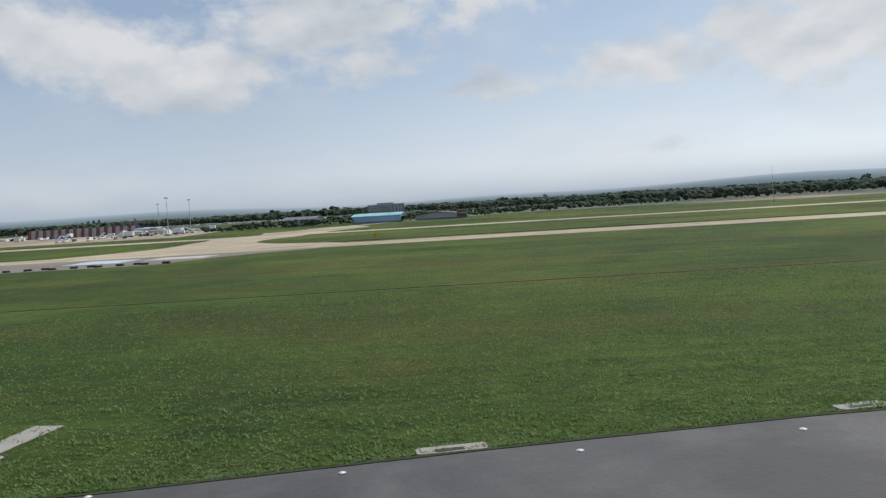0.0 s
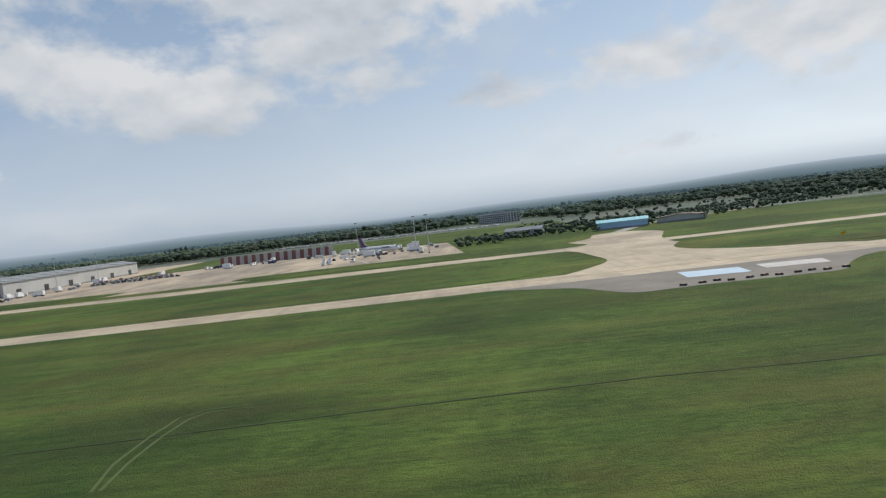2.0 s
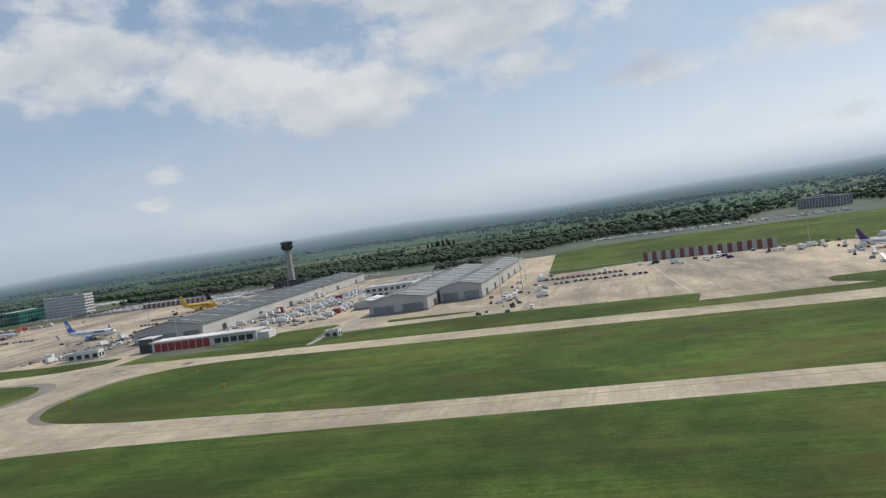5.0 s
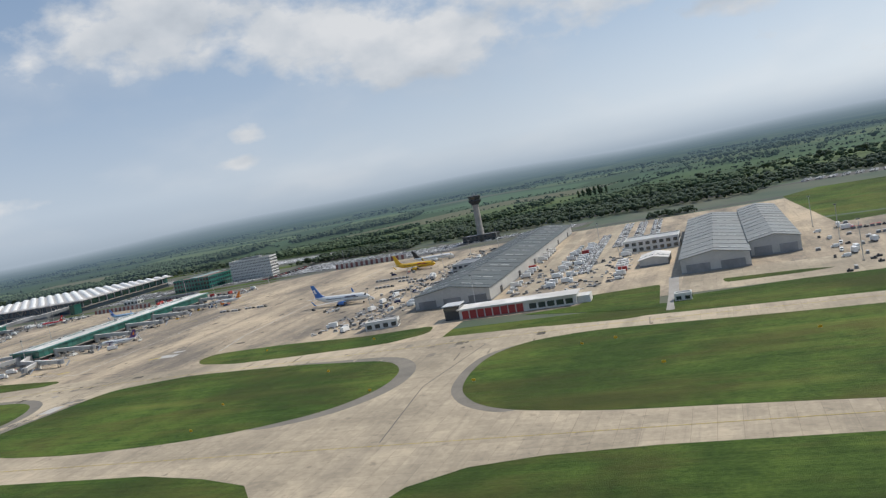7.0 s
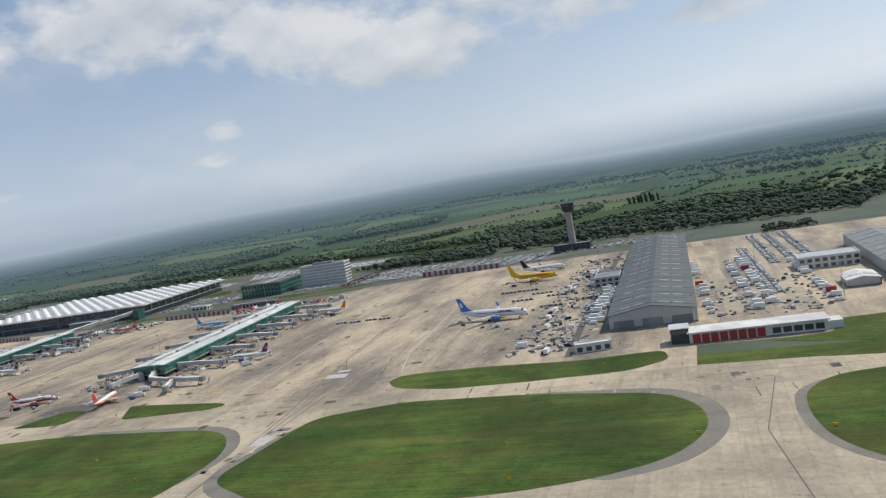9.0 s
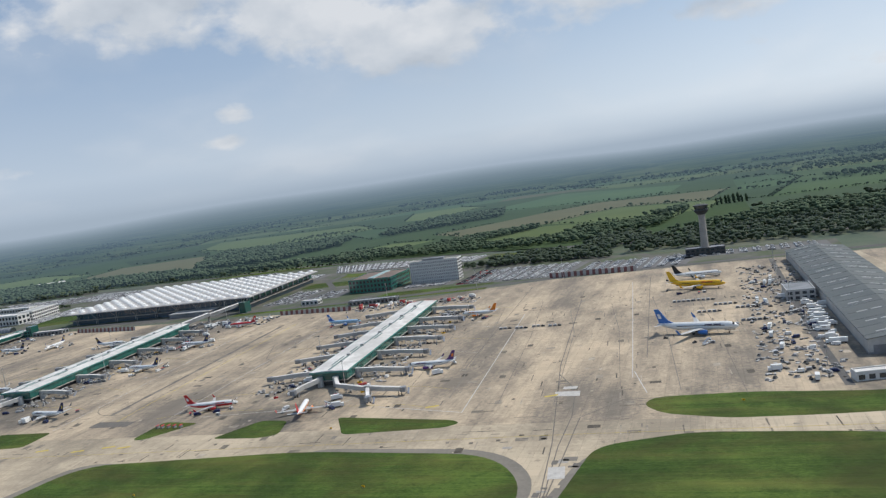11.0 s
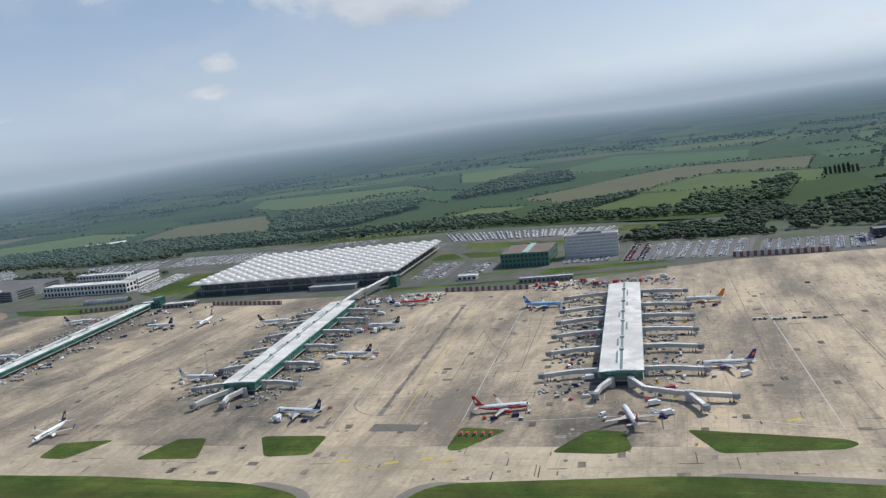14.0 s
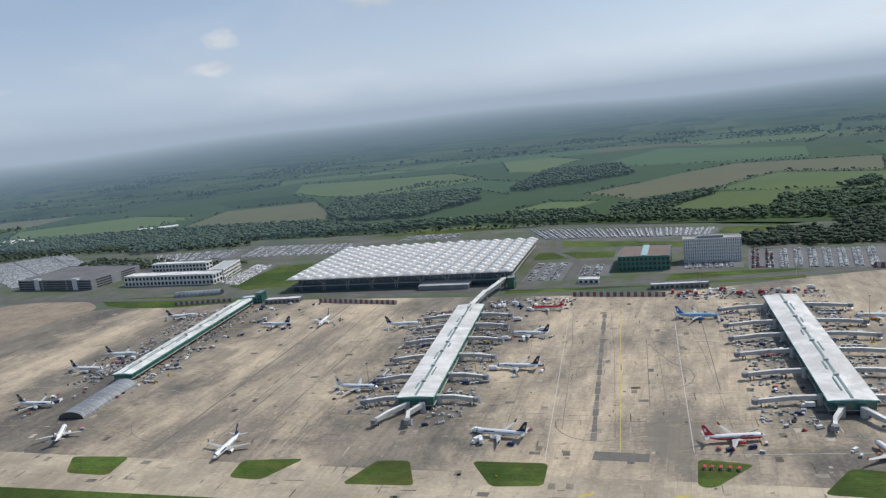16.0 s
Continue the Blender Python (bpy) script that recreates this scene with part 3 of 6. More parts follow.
def shoulder(pts, w, r):
    return sheet("shoulder", widened(pts, w), 0.13, M["shoulder"], "dark asphalt shoulder round a grass island", "shoulder", r=r + w)


def grass_patch(pts, r=14.0, label="mown grass island between taxiways"):
    return sheet("grass_island", pts, 0.16, M["grass"], label, "grass", r=r, thick=0.1)


grass_patch([(-647, 318), (-643, 289), (-630, 268), (-612, 256.5), (-574, 248), (-530, 244.5), (-470, 238), (-300, 235), (-180, 236), (-146, 240), (-128, 254), (-121, 280), (-124, 308), (-145, 330), (-340, 354), (-510, 365), (-598, 374), (-630, 366), (-645, 346)], 12)
grass_patch([(-82, 292), (-56, 248), (100, 240), (900, 236), (900, 322), (60, 342), (-62, 344)], 22)
shoulder([(-771, 368), (-727, 262), (-699, 277), (-685, 305), (-688, 335), (-705, 357)], 9, 8)
shoulder([(-647, 318), (-643, 289), (-630, 268), (-612, 256.5), (-590, 300), (-630, 360), (-645, 346)], 5, 8)
shoulder([(-1010, 250), (-930, 262), (-918, 310), (-945, 350), (-1060, 359)], 8, 22)
shoulder([(-905, 270), (-860, 250), (-840, 300), (-870, 350), (-890, 346)], 9, 20)
shoulder([(-1300, 262), (-1262, 262), (-1266, 325), (-1310, 338)], 9, 16)
shoulder([(-1222, 262), (-1190, 262), (-1170, 340), (-1205, 340)], 8, 16)
shoulder([(-390, 400), (-356, 398), (-350, 424), (-400, 430)], 9, 6)
grass_patch([(-905, 275), (-860, 247), (-809, 244), (-761, 249.5), (-727, 260), (-699, 277), (-685, 305), (-688, 335), (-705, 357), (-771, 371), (-846, 375), (-893, 358)], 14)
grass_patch([(-1222, 244), (-925, 244), (-918, 310), (-945, 350), (-1060, 359), (-1205, 342)], 24)
grass_patch([(-1700, 244), (-1262, 244), (-1266, 325), (-1310, 338), (-1420, 342), (-1700, 334)], 18)
grass_patch([(-874, 420), (-868, 433), (-817, 436), (-754, 430), (-708, 437), (-704, 416), (-725, 400), (-781, 395), (-828, 394), (-862, 404)], 8)
grass_patch([(-651, 436), (-592, 414), (-569, 408), (-573, 478), (-614, 472), (-618, 444)], 4)
grass_patch([(-650, 409), (-615, 410), (-575, 401), (-569, 395), (-586, 391), (-628, 396)], 4)
grass_patch([(-560, 393), (-506, 390), (-352, 392), (-348, 428), (-450, 440), (-497, 441), (-563, 432)], 7)
grass_patch([(-537, 471), (-492, 468), (-476, 462), (-494, 458), (-535, 458)], 4)
grass_patch([(-287, 414), (-265, 393), (-218, 384), (-160, 374), (-112, 368), (-98, 376), (-112, 440), (-160, 434), (-284, 434)], 7)
for pts in ([(-1204, 420), (-1172, 416), (-1195, 385), (-1204, 386)], [(-1140, 384), (-1122, 416), (-1101, 414), (-1094, 388), (-1105, 383)],
            [(-1066, 417), (-1048, 385), (-985, 392), (-977, 399), (-984, 405)], [(-1341, 404), (-1292, 406), (-1290, 377), (-1321, 373)],
            [(-1415, 366), (-1404, 399), (-1382, 401), (-1368, 369)], [(-1496, 366), (-1500, 390), (-1456, 397), (-1472, 365)], [(-1622, 359), (-1638, 383), (-1591, 387), (-1587, 359)]):
    grass_patch(pts, 5, "small grass island at the apron edge")


# ---------------------------------------------------------------- pavement markings and patches
def marking(pts, width, mat, label, z=0.175):
    return sheet("marking", strip(pts, width), z, M[mat], label, "marking")


sheet("marking", [(-1266, 413), (-1232, 413), (-1232, 424), (-1266, 425)], 0.18, M["mark_dark"], "dark asphalt patch in the apron", "marking")
sheet("marking", [(-101, 193), (-86, 191), (-85, 204), (-100, 207)], 0.18, M["mark_blue"], "pale blue painted rectangle on the taxiway", "marking")
sheet("marking", [(-81, 195), (-66, 193), (-64, 203), (-80, 206)], 0.18, M["mark_white"], "worn white painted rectangle on the taxiway", "marking")
for k in range(22):
    y = 440 + k * 13.5
    marking([(-1268 - (y - 432) * 0.081, y), (-1268 - (y + 12.6 - 432) * 0.081, y + 12.6)], 4.2 - 0.7 * (k % 3), "mark_dark" if k % 4 else "shoulder", "dark sealed patch strip on the apron")
marking([(-1250, 425), (-1278, 748)], 0.5, "mark_yellow", "yellow stand centreline", 0.18)
marking([(-1295, 410), (-1320, 655), (-1332, 780)], 0.5, "mark_white", "worn white stand boundary line")
marking([(-1206, 429), (-1217, 594), (-1226, 740)], 0.5, "mark_white", "worn white stand boundary line")
marking([(-1188, 533), (-1196, 653), (-1204, 760)], 0.6, "mark_dark", "dark sealed joint on the apron")
marking([(-1236, 499), (-1247, 654)], 0.5, "mark_dark", "dark sealed joint on the apron")
for x in (-1560, -1530, -1600):
    marking([(x + 20, 400), (x, 790)], 0.7 if x > -1590 else 1.4, "mark_dark", "dark sealed joint on the apron")
marking(arc(-1240, 560, 34, -50, 60) + [(-1245, 640)], 0.6, "mark_dark", "curved guide line on the apron")
marking(arc(-1268, 470, 30, 180, 300), 0.6, "mark_dark", "curved guide line on the apron")
for pts in ([(-905, 250), (-916, 364), (-937, 512), (-961, 798)], [(-905, 250), (-912, 359), (-912, 405), (-916, 440), (-921, 462), (-934, 490)], [(-907, 300), (-907, 402), (-886, 430), (-860, 432)]):
    marking(pts, 0.55, "mark_dark", "dark taxi guide line on the apron")
marking([(-884, 474), (-913, 827)], 0.6, "mark_white", "worn white apron boundary line")
marking([(-873, 442), (-884, 488)], 0.6, "mark_white", "worn white apron boundary line")
marking([(-982, 418), (-995, 586), (-1004, 700)], 0.6, "mark_white", "worn white apron boundary line")
marking([(-1045, 435), (-982, 418)], 0.6, "mark_white", "worn white apron boundary line")
for x in (-1010, -878):
    marking([(x, 520), (x - 18, 850)], 0.5, "mark_dark", "dark sealed joint on the apron")
marking([(-1400, 352), (-900, 376), (-600, 384), (-200, 362)], 0.28, "mark_yellow", "yellow taxiway centreline")
marking([(-1700, 231), (-120, 228), (900, 225)], 0.28, "mark_yellow", "yellow taxiway centreline")
marking([(-655, 232), (-664, 300), (-655, 370)], 0.5, "mark_dark", "dark taxi guide line")
marking([(-372, 655), (-352, 432)], 0.7, "mark_white", "worn white apron boundary line")
marking([(-268, 640), (-214, 438)], 0.7, "mark_white", "worn white apron boundary line")
rng = random.Random(4)
for k in range(46):
    x, y = rng.uniform(-918, -893), rng.uniform(262, 340)
    if k > 22:
        x, y = rng.uniform(-1700, -720), rng.choice((rng.uniform(356, 378), rng.uniform(440, 780), rng.uniform(440, 780)))
    w, h = rng.choice((3, 5, 7)), rng.choice((2, 3, 5))
    sheet("patch", [(x, y), (x + w, y), (x + w, y + h), (x, y + h)], 0.153, M[rng.choice(("concrete", "taxiway", "mark_dark", "shoulder"))], "replaced rectangular concrete slab patch", "patch")
for x, y in ((-1236, 366), (-1216, 372), (-1203, 371), (-1268, 368), (-1010, 430), (-935, 442)):
    sheet("marking", strip([(x, y), (x + 8, y + 3)], 2.5), 0.19, M["mark_yellow"], "yellow painted taxiway sign on the concrete", "marking")
lines = [(-1985 + 36.5 * k) for k in range(34)]
for k, x in enumerate(lines):
    if not any(abs(x - c) < 26 for c in (-1422, -1116, -1730, -720)):
        marking([(x, 425 + (k * 29) % 40), (x - 16, 610), (x - 34, 770 - (k * 53) % 70)], 0.30 + 0.2 * (k % 2), ("mark_dark", "shoulder")[k % 2], "thin sealed joint between apron bays")
for k in range(9):
    marking([(-1960, 440 + 40 * k), (-1745, 440 + 40 * k)] if k % 2 else [(-1370, 470 + 36 * k), (-1150, 474 + 36 * k)], 0.26, "shoulder", "thin cross joint between apron bays")
# stand lead-in lines beside the piers
for x0, slope, reach, ys0 in ((-1408, -0.11, 78, (470, 520, 570, 620, 665, 705, 745)), (-1110, -0.07, 84, (440, 480, 525, 575, 620, 665, 712, 750)), (-1717, -0.12, 80, (430, 468, 515, 557, 602, 650, 700, 745))):
    for y in ys0:
        for sg in (-1, 1):
            xa = x0 + slope * (y - 430) + sg * 24
            marking([(xa, y), (xa + sg * reach * 0.7, y - 2), (xa + sg * reach, y - 12)], 0.26, "mark_white" if y % 2 else "mark_yellow", "faint stand lead-in line")
marking(arc(-1262, 505, 46, -80, 20), 0.4, "mark_dark", "curved guide line on the apron")
marking(arc(-1262, 620, 46, -60, 60), 0.4, "mark_dark", "curved guide line on the apron")
marking(arc(-1580, 470, 60, 200, 330), 0.4, "mark_dark", "curved guide line on the apron")
marking([(-1060, 470), (-1085, 440), (-1180, 428)], 0.4, "mark_white", "worn white stand boundary line")
for quad in ([(-928, 442), (-913, 441), (-914, 451), (-930, 451)], [(-910, 318), (-902, 319), (-904, 333), (-912, 332)], [(-926, 456), (-917, 456), (-917, 461), (-926, 461)]):
    sheet("patch", quad, 0.187, M["mark_white"], "pale new concrete slab patch", "patch")


def small_repairs():
    """Repairs, lids and short painted marks, far too many to count."""
    s, r = Shape(), random.Random(31)
    for k in range(1500):
        y = r.uniform(405, 780)
        x = r.uniform(-1985, -720) if k % 3 else r.gauss(r.choice((-1420, -1730, -1118, -1270, -930)), 45)
        if k % 7 == 0:
            x, y = r.uniform(-1700, -560), r.uniform(348, 388)
        l, w = r.choice(((2.4, 0.5), (5.0, 0.4), (1.4, 1.1), (3.5, 2.2), (7.0, 0.35), (1.0, 0.8)))
        t = radians(r.choice((0, 90, 90)) + 5)
        s.prism([(x + a * math.cos(t) - b * math.sin(t), y + a * math.sin(t) + b * math.cos(t)) for a, b in ((-l, -w), (l, -w), (l, w), (-l, w))], 0.13, 0.150)
    mat = material("mixed_repairs", ((0.07, 0.064, 0.055), (0.36, 0.31, 0.24)), 0.05, 0.85, random_mix=0.7, islands=True, fine=5)
    tagged(s.object("slab_repairs", mat), "small dark repairs and marks across the apron", "patches", kind="stuff")


small_repairs()
# runway side: edge line, edge lamps, drain covers
marking([(-2500, 22.6), (1200, 22.6)], 0.9, "mark_white", "worn white runway side stripe", 0.11)
marking([(-40, 24.6), (-14, 28.0), (0, 30.8), (14, 33.2), (40, 36.1)], 0.22, "soil", "narrow dirty runway edge strip", 0.12)


def edge_lamp():
    e = thing("runway_edge_light", "small white inset light in the runway shoulder", "light", -5.1, 28.9, 0.09, group="runway edge lights")
    part("base", Shape().prism(arc(0, 0, 0.16, 0, 330, 11), 0, 0.03), M["metal"], e)
    part("lens", Shape().prism(arc(0, 0, 0.11, 0, 330, 11), 0.03, 0.06, arc(0, 0, 0.06, 0, 330, 11)), M["white"], e, "white glass lens")
    return e


lamp = edge_lamp()
for k in range(-2, 5):
    if k:
        copy_thing(lamp, at(-5.1 + 9.1 * k, 28.9 + 1.25 * k, 0.09))


def drain(x, y, w, turn):
    d = thing("drain_cover", "worn concrete drain surround with a dark slot", "drain", x, y, 0.05, turn)
    part("slab", Shape().box(-w, w, -0.35, 0.5, 0, 0.07, 0.15), M["concrete"], d)
    part("grate", Shape().box(-0.7, 0.5, -0.22, 0.12, 0.07, 0.08), M["black"], d, "dark iron grate")


drain(-1.0, 31.1, 1.45, 9)
drain(16.9, 34.3, 1.2, 10)
drain(-58, 40.0, 0.9, 0)
sheet("slab", [(-24.6, 31.0), (-20.6, 31.6), (-20.6, 33.2), (-21.2, 33.6), (-20.4, 38.0), (-22.0, 38.2), (-22.6, 33.4), (-24.6, 32.8)], 0.1, M["concrete"], "broken concrete slab beside the runway", "slab")
sheet("soil_line", strip([(-210, 88), (-166, 91), (-133, 93), (-111, 92), (-65, 93), (60, 97)], 0.55), 0.09, M["soil"], "dark line of cut turf across the grass", "soil")
for dx in (0, 2.0):
    sheet("wheel_rut", strip([(-99.7 + dx, 40), (-99.2 + dx, 51), (-97.2 + dx, 64), (-94.2 + dx, 84), (-92.2 + dx, 94), (-87.7 + dx * .4, 97 - dx * .4), (-78, 96.5 - dx)], 0.36), 0.095, M["track"], "dry wheel rut through the grass", "rut")


for dx in (0, 1.7):
    sheet("wheel_rut", strip([(-191 + dx * .5, 70), (-193 + dx, 79), (-193.4 + dx, 89), (-193 + dx, 98 - dx), (-190, 101 - dx), (-184, 101.6 - dx)], 0.36), 0.095, M["track"], "dry wheel rut looping through the grass", "rut")


def airfield_sign(x, y, turn=0, w=0.8):
    s = thing("airfield_sign", "small yellow sign board standing in the grass", "sign", x, y, 0.12, turn, group="airfield signs")
    part("board", Shape().box(-w, w, -0.12, 0.12, 0.35, 1.3, 0.05), M["yellow"], s)
    for sx in (-0.6 * w, 0.6 * w):
        part("leg", Shape().box(sx - 0.06, sx + 0.06, -0.06, 0.06, 0, 0.35), M["metal"], s)
    part("slab", Shape().box(-w - 0.4, w + 0.4, -0.5, 0.5, -0.1, 0.02), M["concrete"], s)


airfield_sign(-121.8, 46.4, 20, 0.22)
for x, y in ((-30, 265), (-600, 345), (-585, 350), (-690, 300), (-760, 262), (-770, 300), (-735, 345), (-640, 300), (-1130, 300), (-1000, 310), (-1180, 280), (-950, 280), (-1300, 300), (-1320, 385), (-740, 415), (-820, 420), (-1060, 395), (-560, 300), (-500, 330)):
    airfield_sign(x, y, (x * 7) % 60 - 30)


def barrier(x, y, turn):
    s = thing("barrier", "low dark rubber barrier on the taxiway edge", "barrier", x, y, 0.125, turn, group="taxiway barriers")
    part("block", Shape().loft([[(xx, -0.5, 0), (xx, 0.5, 0), (xx, 0.3, 0.45), (xx, -0.3, 0.45)] for xx in (-0.8, 0.8)]), M["black"], s)
    part("stripe", Shape().box(-0.2, 0.2, -0.31, 0.31, 0.45, 0.47), M["orange"], s)


sheet("shoulder", [(-128, 198), (-118, 174), (-101, 176), (-71, 174), (-64, 188), (-54, 201), (-40, 208), (-40, 214), (-150, 214)], 0.125, M["shoulder"], "dark asphalt edge of the taxiway junction", "shoulder", r=5)
for k in range(11):
    barrier(-106 + 3.6 * k + (k * k) % 3, 178 + (k % 3), (k * 37) % 50 - 25)

# ---------------------------------------------------------------- terminal
def terminal():
    t = thing("terminal_building", "large glazed terminal with a white domed roof", "terminal", -1574, 974, 0, 2.0)
    W, D = 153.0, 108.0
    part("undercroft", Shape().box(-W + 8, W - 8, -D + 8, D - 6, 0, 6.0), M["blue_glass"], t, "dark service level under the concourse")
    part("concourse_floor", Shape().box(-W + 4, W - 4, -D + 5, D - 3, 6.0, 7.0), M["concrete"], t)
    core = Shape().box(-W + 14, W - 14, -D + 11, D - 10, 7.0, 15.6)
    part("glass_wall", core, M["blue_glass"], t, "dark blue glazed curtain wall")
    for i in range(34):
        x = -W + 18 + i * (2 * W - 36) / 33
        part("mullion", Shape().box(x - 0.15, x + 0.15, -D + 10.6, -D + 11, 7.0, 15.6), M["grey_metal"], t)
    for i in range(12):
        y = -D + 18 + i * (2 * D - 30) / 11
        part("side_panel", Shape().box(W - 14, W - 13.4, y, y + 13, 7.0, 15.2), M["green_glass"], t, "green side glazing")
        part("side_frame", Shape().box(W - 13.6, W - 12.6, y - 2.2, y - 0.6, 0, 15.6), M["white"], t)
    part("roof_deck", Shape().box(-W, W, -D, D, 15.6, 16.6), M["grey_metal"], t, "thin grey roof slab edge")
    n, m = 17, 12
    sx, sy = 2 * W / n, 2 * D / m
    def cell(k, z):
        return [(sx * k * a, sy * k * b, z) for a, b in ((-1, -0.55), (-0.55, -1), (0.55, -1), (1, -0.55), (1, 0.55), (0.55, 1), (-0.55, 1), (-1, 0.55))]
    dome = Shape().loft([cell(0.485, 0.0), cell(0.44, 0.9), cell(0.30, 1.7)])
    me = mesh_of("roof_dome", dome.v, dome.f, M["dome"])
    cap = Shape().loft([cell(0.235, 1.7), cell(0.19, 2.9), cell(0.08, 3.5)])
    me.materials.append(M["white"])
    solid = mesh_of("cap", cap.v, cap.f, M["white"])
    bm = bmesh.new()
    bm.from_mesh(me)
    first = len(bm.faces)
    bm.from_mesh(solid)
    bm.faces.ensure_lookup_table()
    for f in bm.faces[first:]:
        f.material_index = 1
    bm.to_mesh(me)
    bm.free()
    for i in range(n):
        for j in range(m):
            d = new("roof_dome", me)
            d.parent = t
            d.location = (-W + (i + 0.5) * sx, -D + (j + 0.5) * sy, 16.6)
    # roof trees along the front
    for i in range(9):
        x = -W + 18 + i * 33.75
        tr = Shape()
        for dx, dy in ((-1.4, -1.4), (1.4, -1.4), (1.4, 1.4), (-1.4, 1.4)):
            tr.tube((x + dx, -D + 8 + dy, 0), (x + dx, -D + 8 + dy, 9), 0.28, n=6)
            tr.tube((x + dx, -D + 8 + dy, 9), (x + dx * 4, -D + 8 + dy * 3.6, 15.6), 0.22, n=6)
        part("roof_tree", tr, M["pale_metal"], t, "branching pale steel roof support")
    for x, w in ((68, 32),):
        part("lower_block", Shape().box(x - w, x + w, -D - 14, -D + 8, 0, 5.5, 0.5), M["grey_metal"], t, "low grey service block")
        part("block_roof", Shape().box(x - w - 0.6, x + w + 0.6, -D - 14.6, -D + 8, 5.5, 6.0), M["pale_metal"], t)
    return t


terminal()


# ---------------------------------------------------------------- satellites and jet bridges
PANE = {}


def satellite(x, y, turn, length, width, height, seed, label):
    t = thing("satellite_pier", label, "pier", x, y, 0, turn, group="satellite piers")
    w = width / 2
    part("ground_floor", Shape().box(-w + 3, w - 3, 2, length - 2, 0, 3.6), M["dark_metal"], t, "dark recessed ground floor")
    part("floor_slab", Shape().box(-w + 0.6, w - 0.6, 0.6, length, 3.6, 4.2), M["concrete"], t)
    part("body", Shape().box(-w + 1.2, w - 1.2, 1.2, length - 1, 4.2, height - 0.7), M["green_glass"], t, "green glazed gate lounge")
    roof = Shape().box(-w, w, 0, length, height - 0.7, height - 0.2)
    roof.loft([[(-w + 0.3, yy, height - 0.2), (w - 0.3, yy, height - 0.2), (2.4, yy, height + 0.7), (-2.4, yy, height + 0.7)] for yy in (0.3, length - 0.3)])
    part("roof", roof, M["white_roof"], t, "weathered white membrane roof")
    part("fascia", Shape().box(-w - 0.15, w + 0.15, -0.15, 0.0, height - 1.3, height - 0.1), M["teal"], t, "green edge trim")
    for sgn in (-1, 1):
        part("fascia", Shape().box(sgn * (w + 0.08) - 0.08, sgn * (w + 0.08) + 0.08, 0, length, height - 1.3, height - 0.1), M["teal"], t, "green edge trim")
    key = round(height, 1)
    if key not in PANE:
        s = Shape().box(-0.06, 0.06, -2.6, 2.6, 4.6, height - 1.4)
        PANE[key] = mesh_of("pane", s.v, s.f, M["green_glass"])
    n = int(length / 5.8)
    for i in range(n):
        for sgn in (-1, 1):
            p = new("pane", PANE[key])
            p.parent = t
            p.location = (sgn * (w - 1.12), 4 + i * (length - 8) / (n - 1), 0)
    rng = random.Random(seed)
    part("roof_strip", Shape().box(-0.9, 0.9, 2, length - 2, height + 0.7, height + 0.95), M["strip"], t, "grey-green central roof gutter")
    yy = 16.0
    while yy < length - 20:
        l = rng.uniform(10, 26)
        o = rng.choice((-3.2, 3.2))
        part("roof_rail", Shape().box(o - 0.6, o + 0.6, yy, yy + l, height + 0.3, height + 1.0, 0.1), M["strip"], t, "dark roof walkway strip")
        part("roof_plant", Shape().box(-1.6, 1.6, yy + l + 2, yy + l + 5, height + 0.7, height + 2.2, 0.3), M["pale_metal"], t, "grey roof plant box")
        yy += l + rng.uniform(14, 30)
    return t


satellite(-1405.5, 481, 6.2, 264, 29, 11.2, 1, "long pier with a white roof and green glass walls")
satellite(-1108, 490, 4.1, 268, 30.5, 11.2, 2, "long pier with a patchy white roof and green glass")
satellite(-1713, 528, 6.8, 270, 20.5, 9.0, 3, "narrow pier with a white roof and green walls")


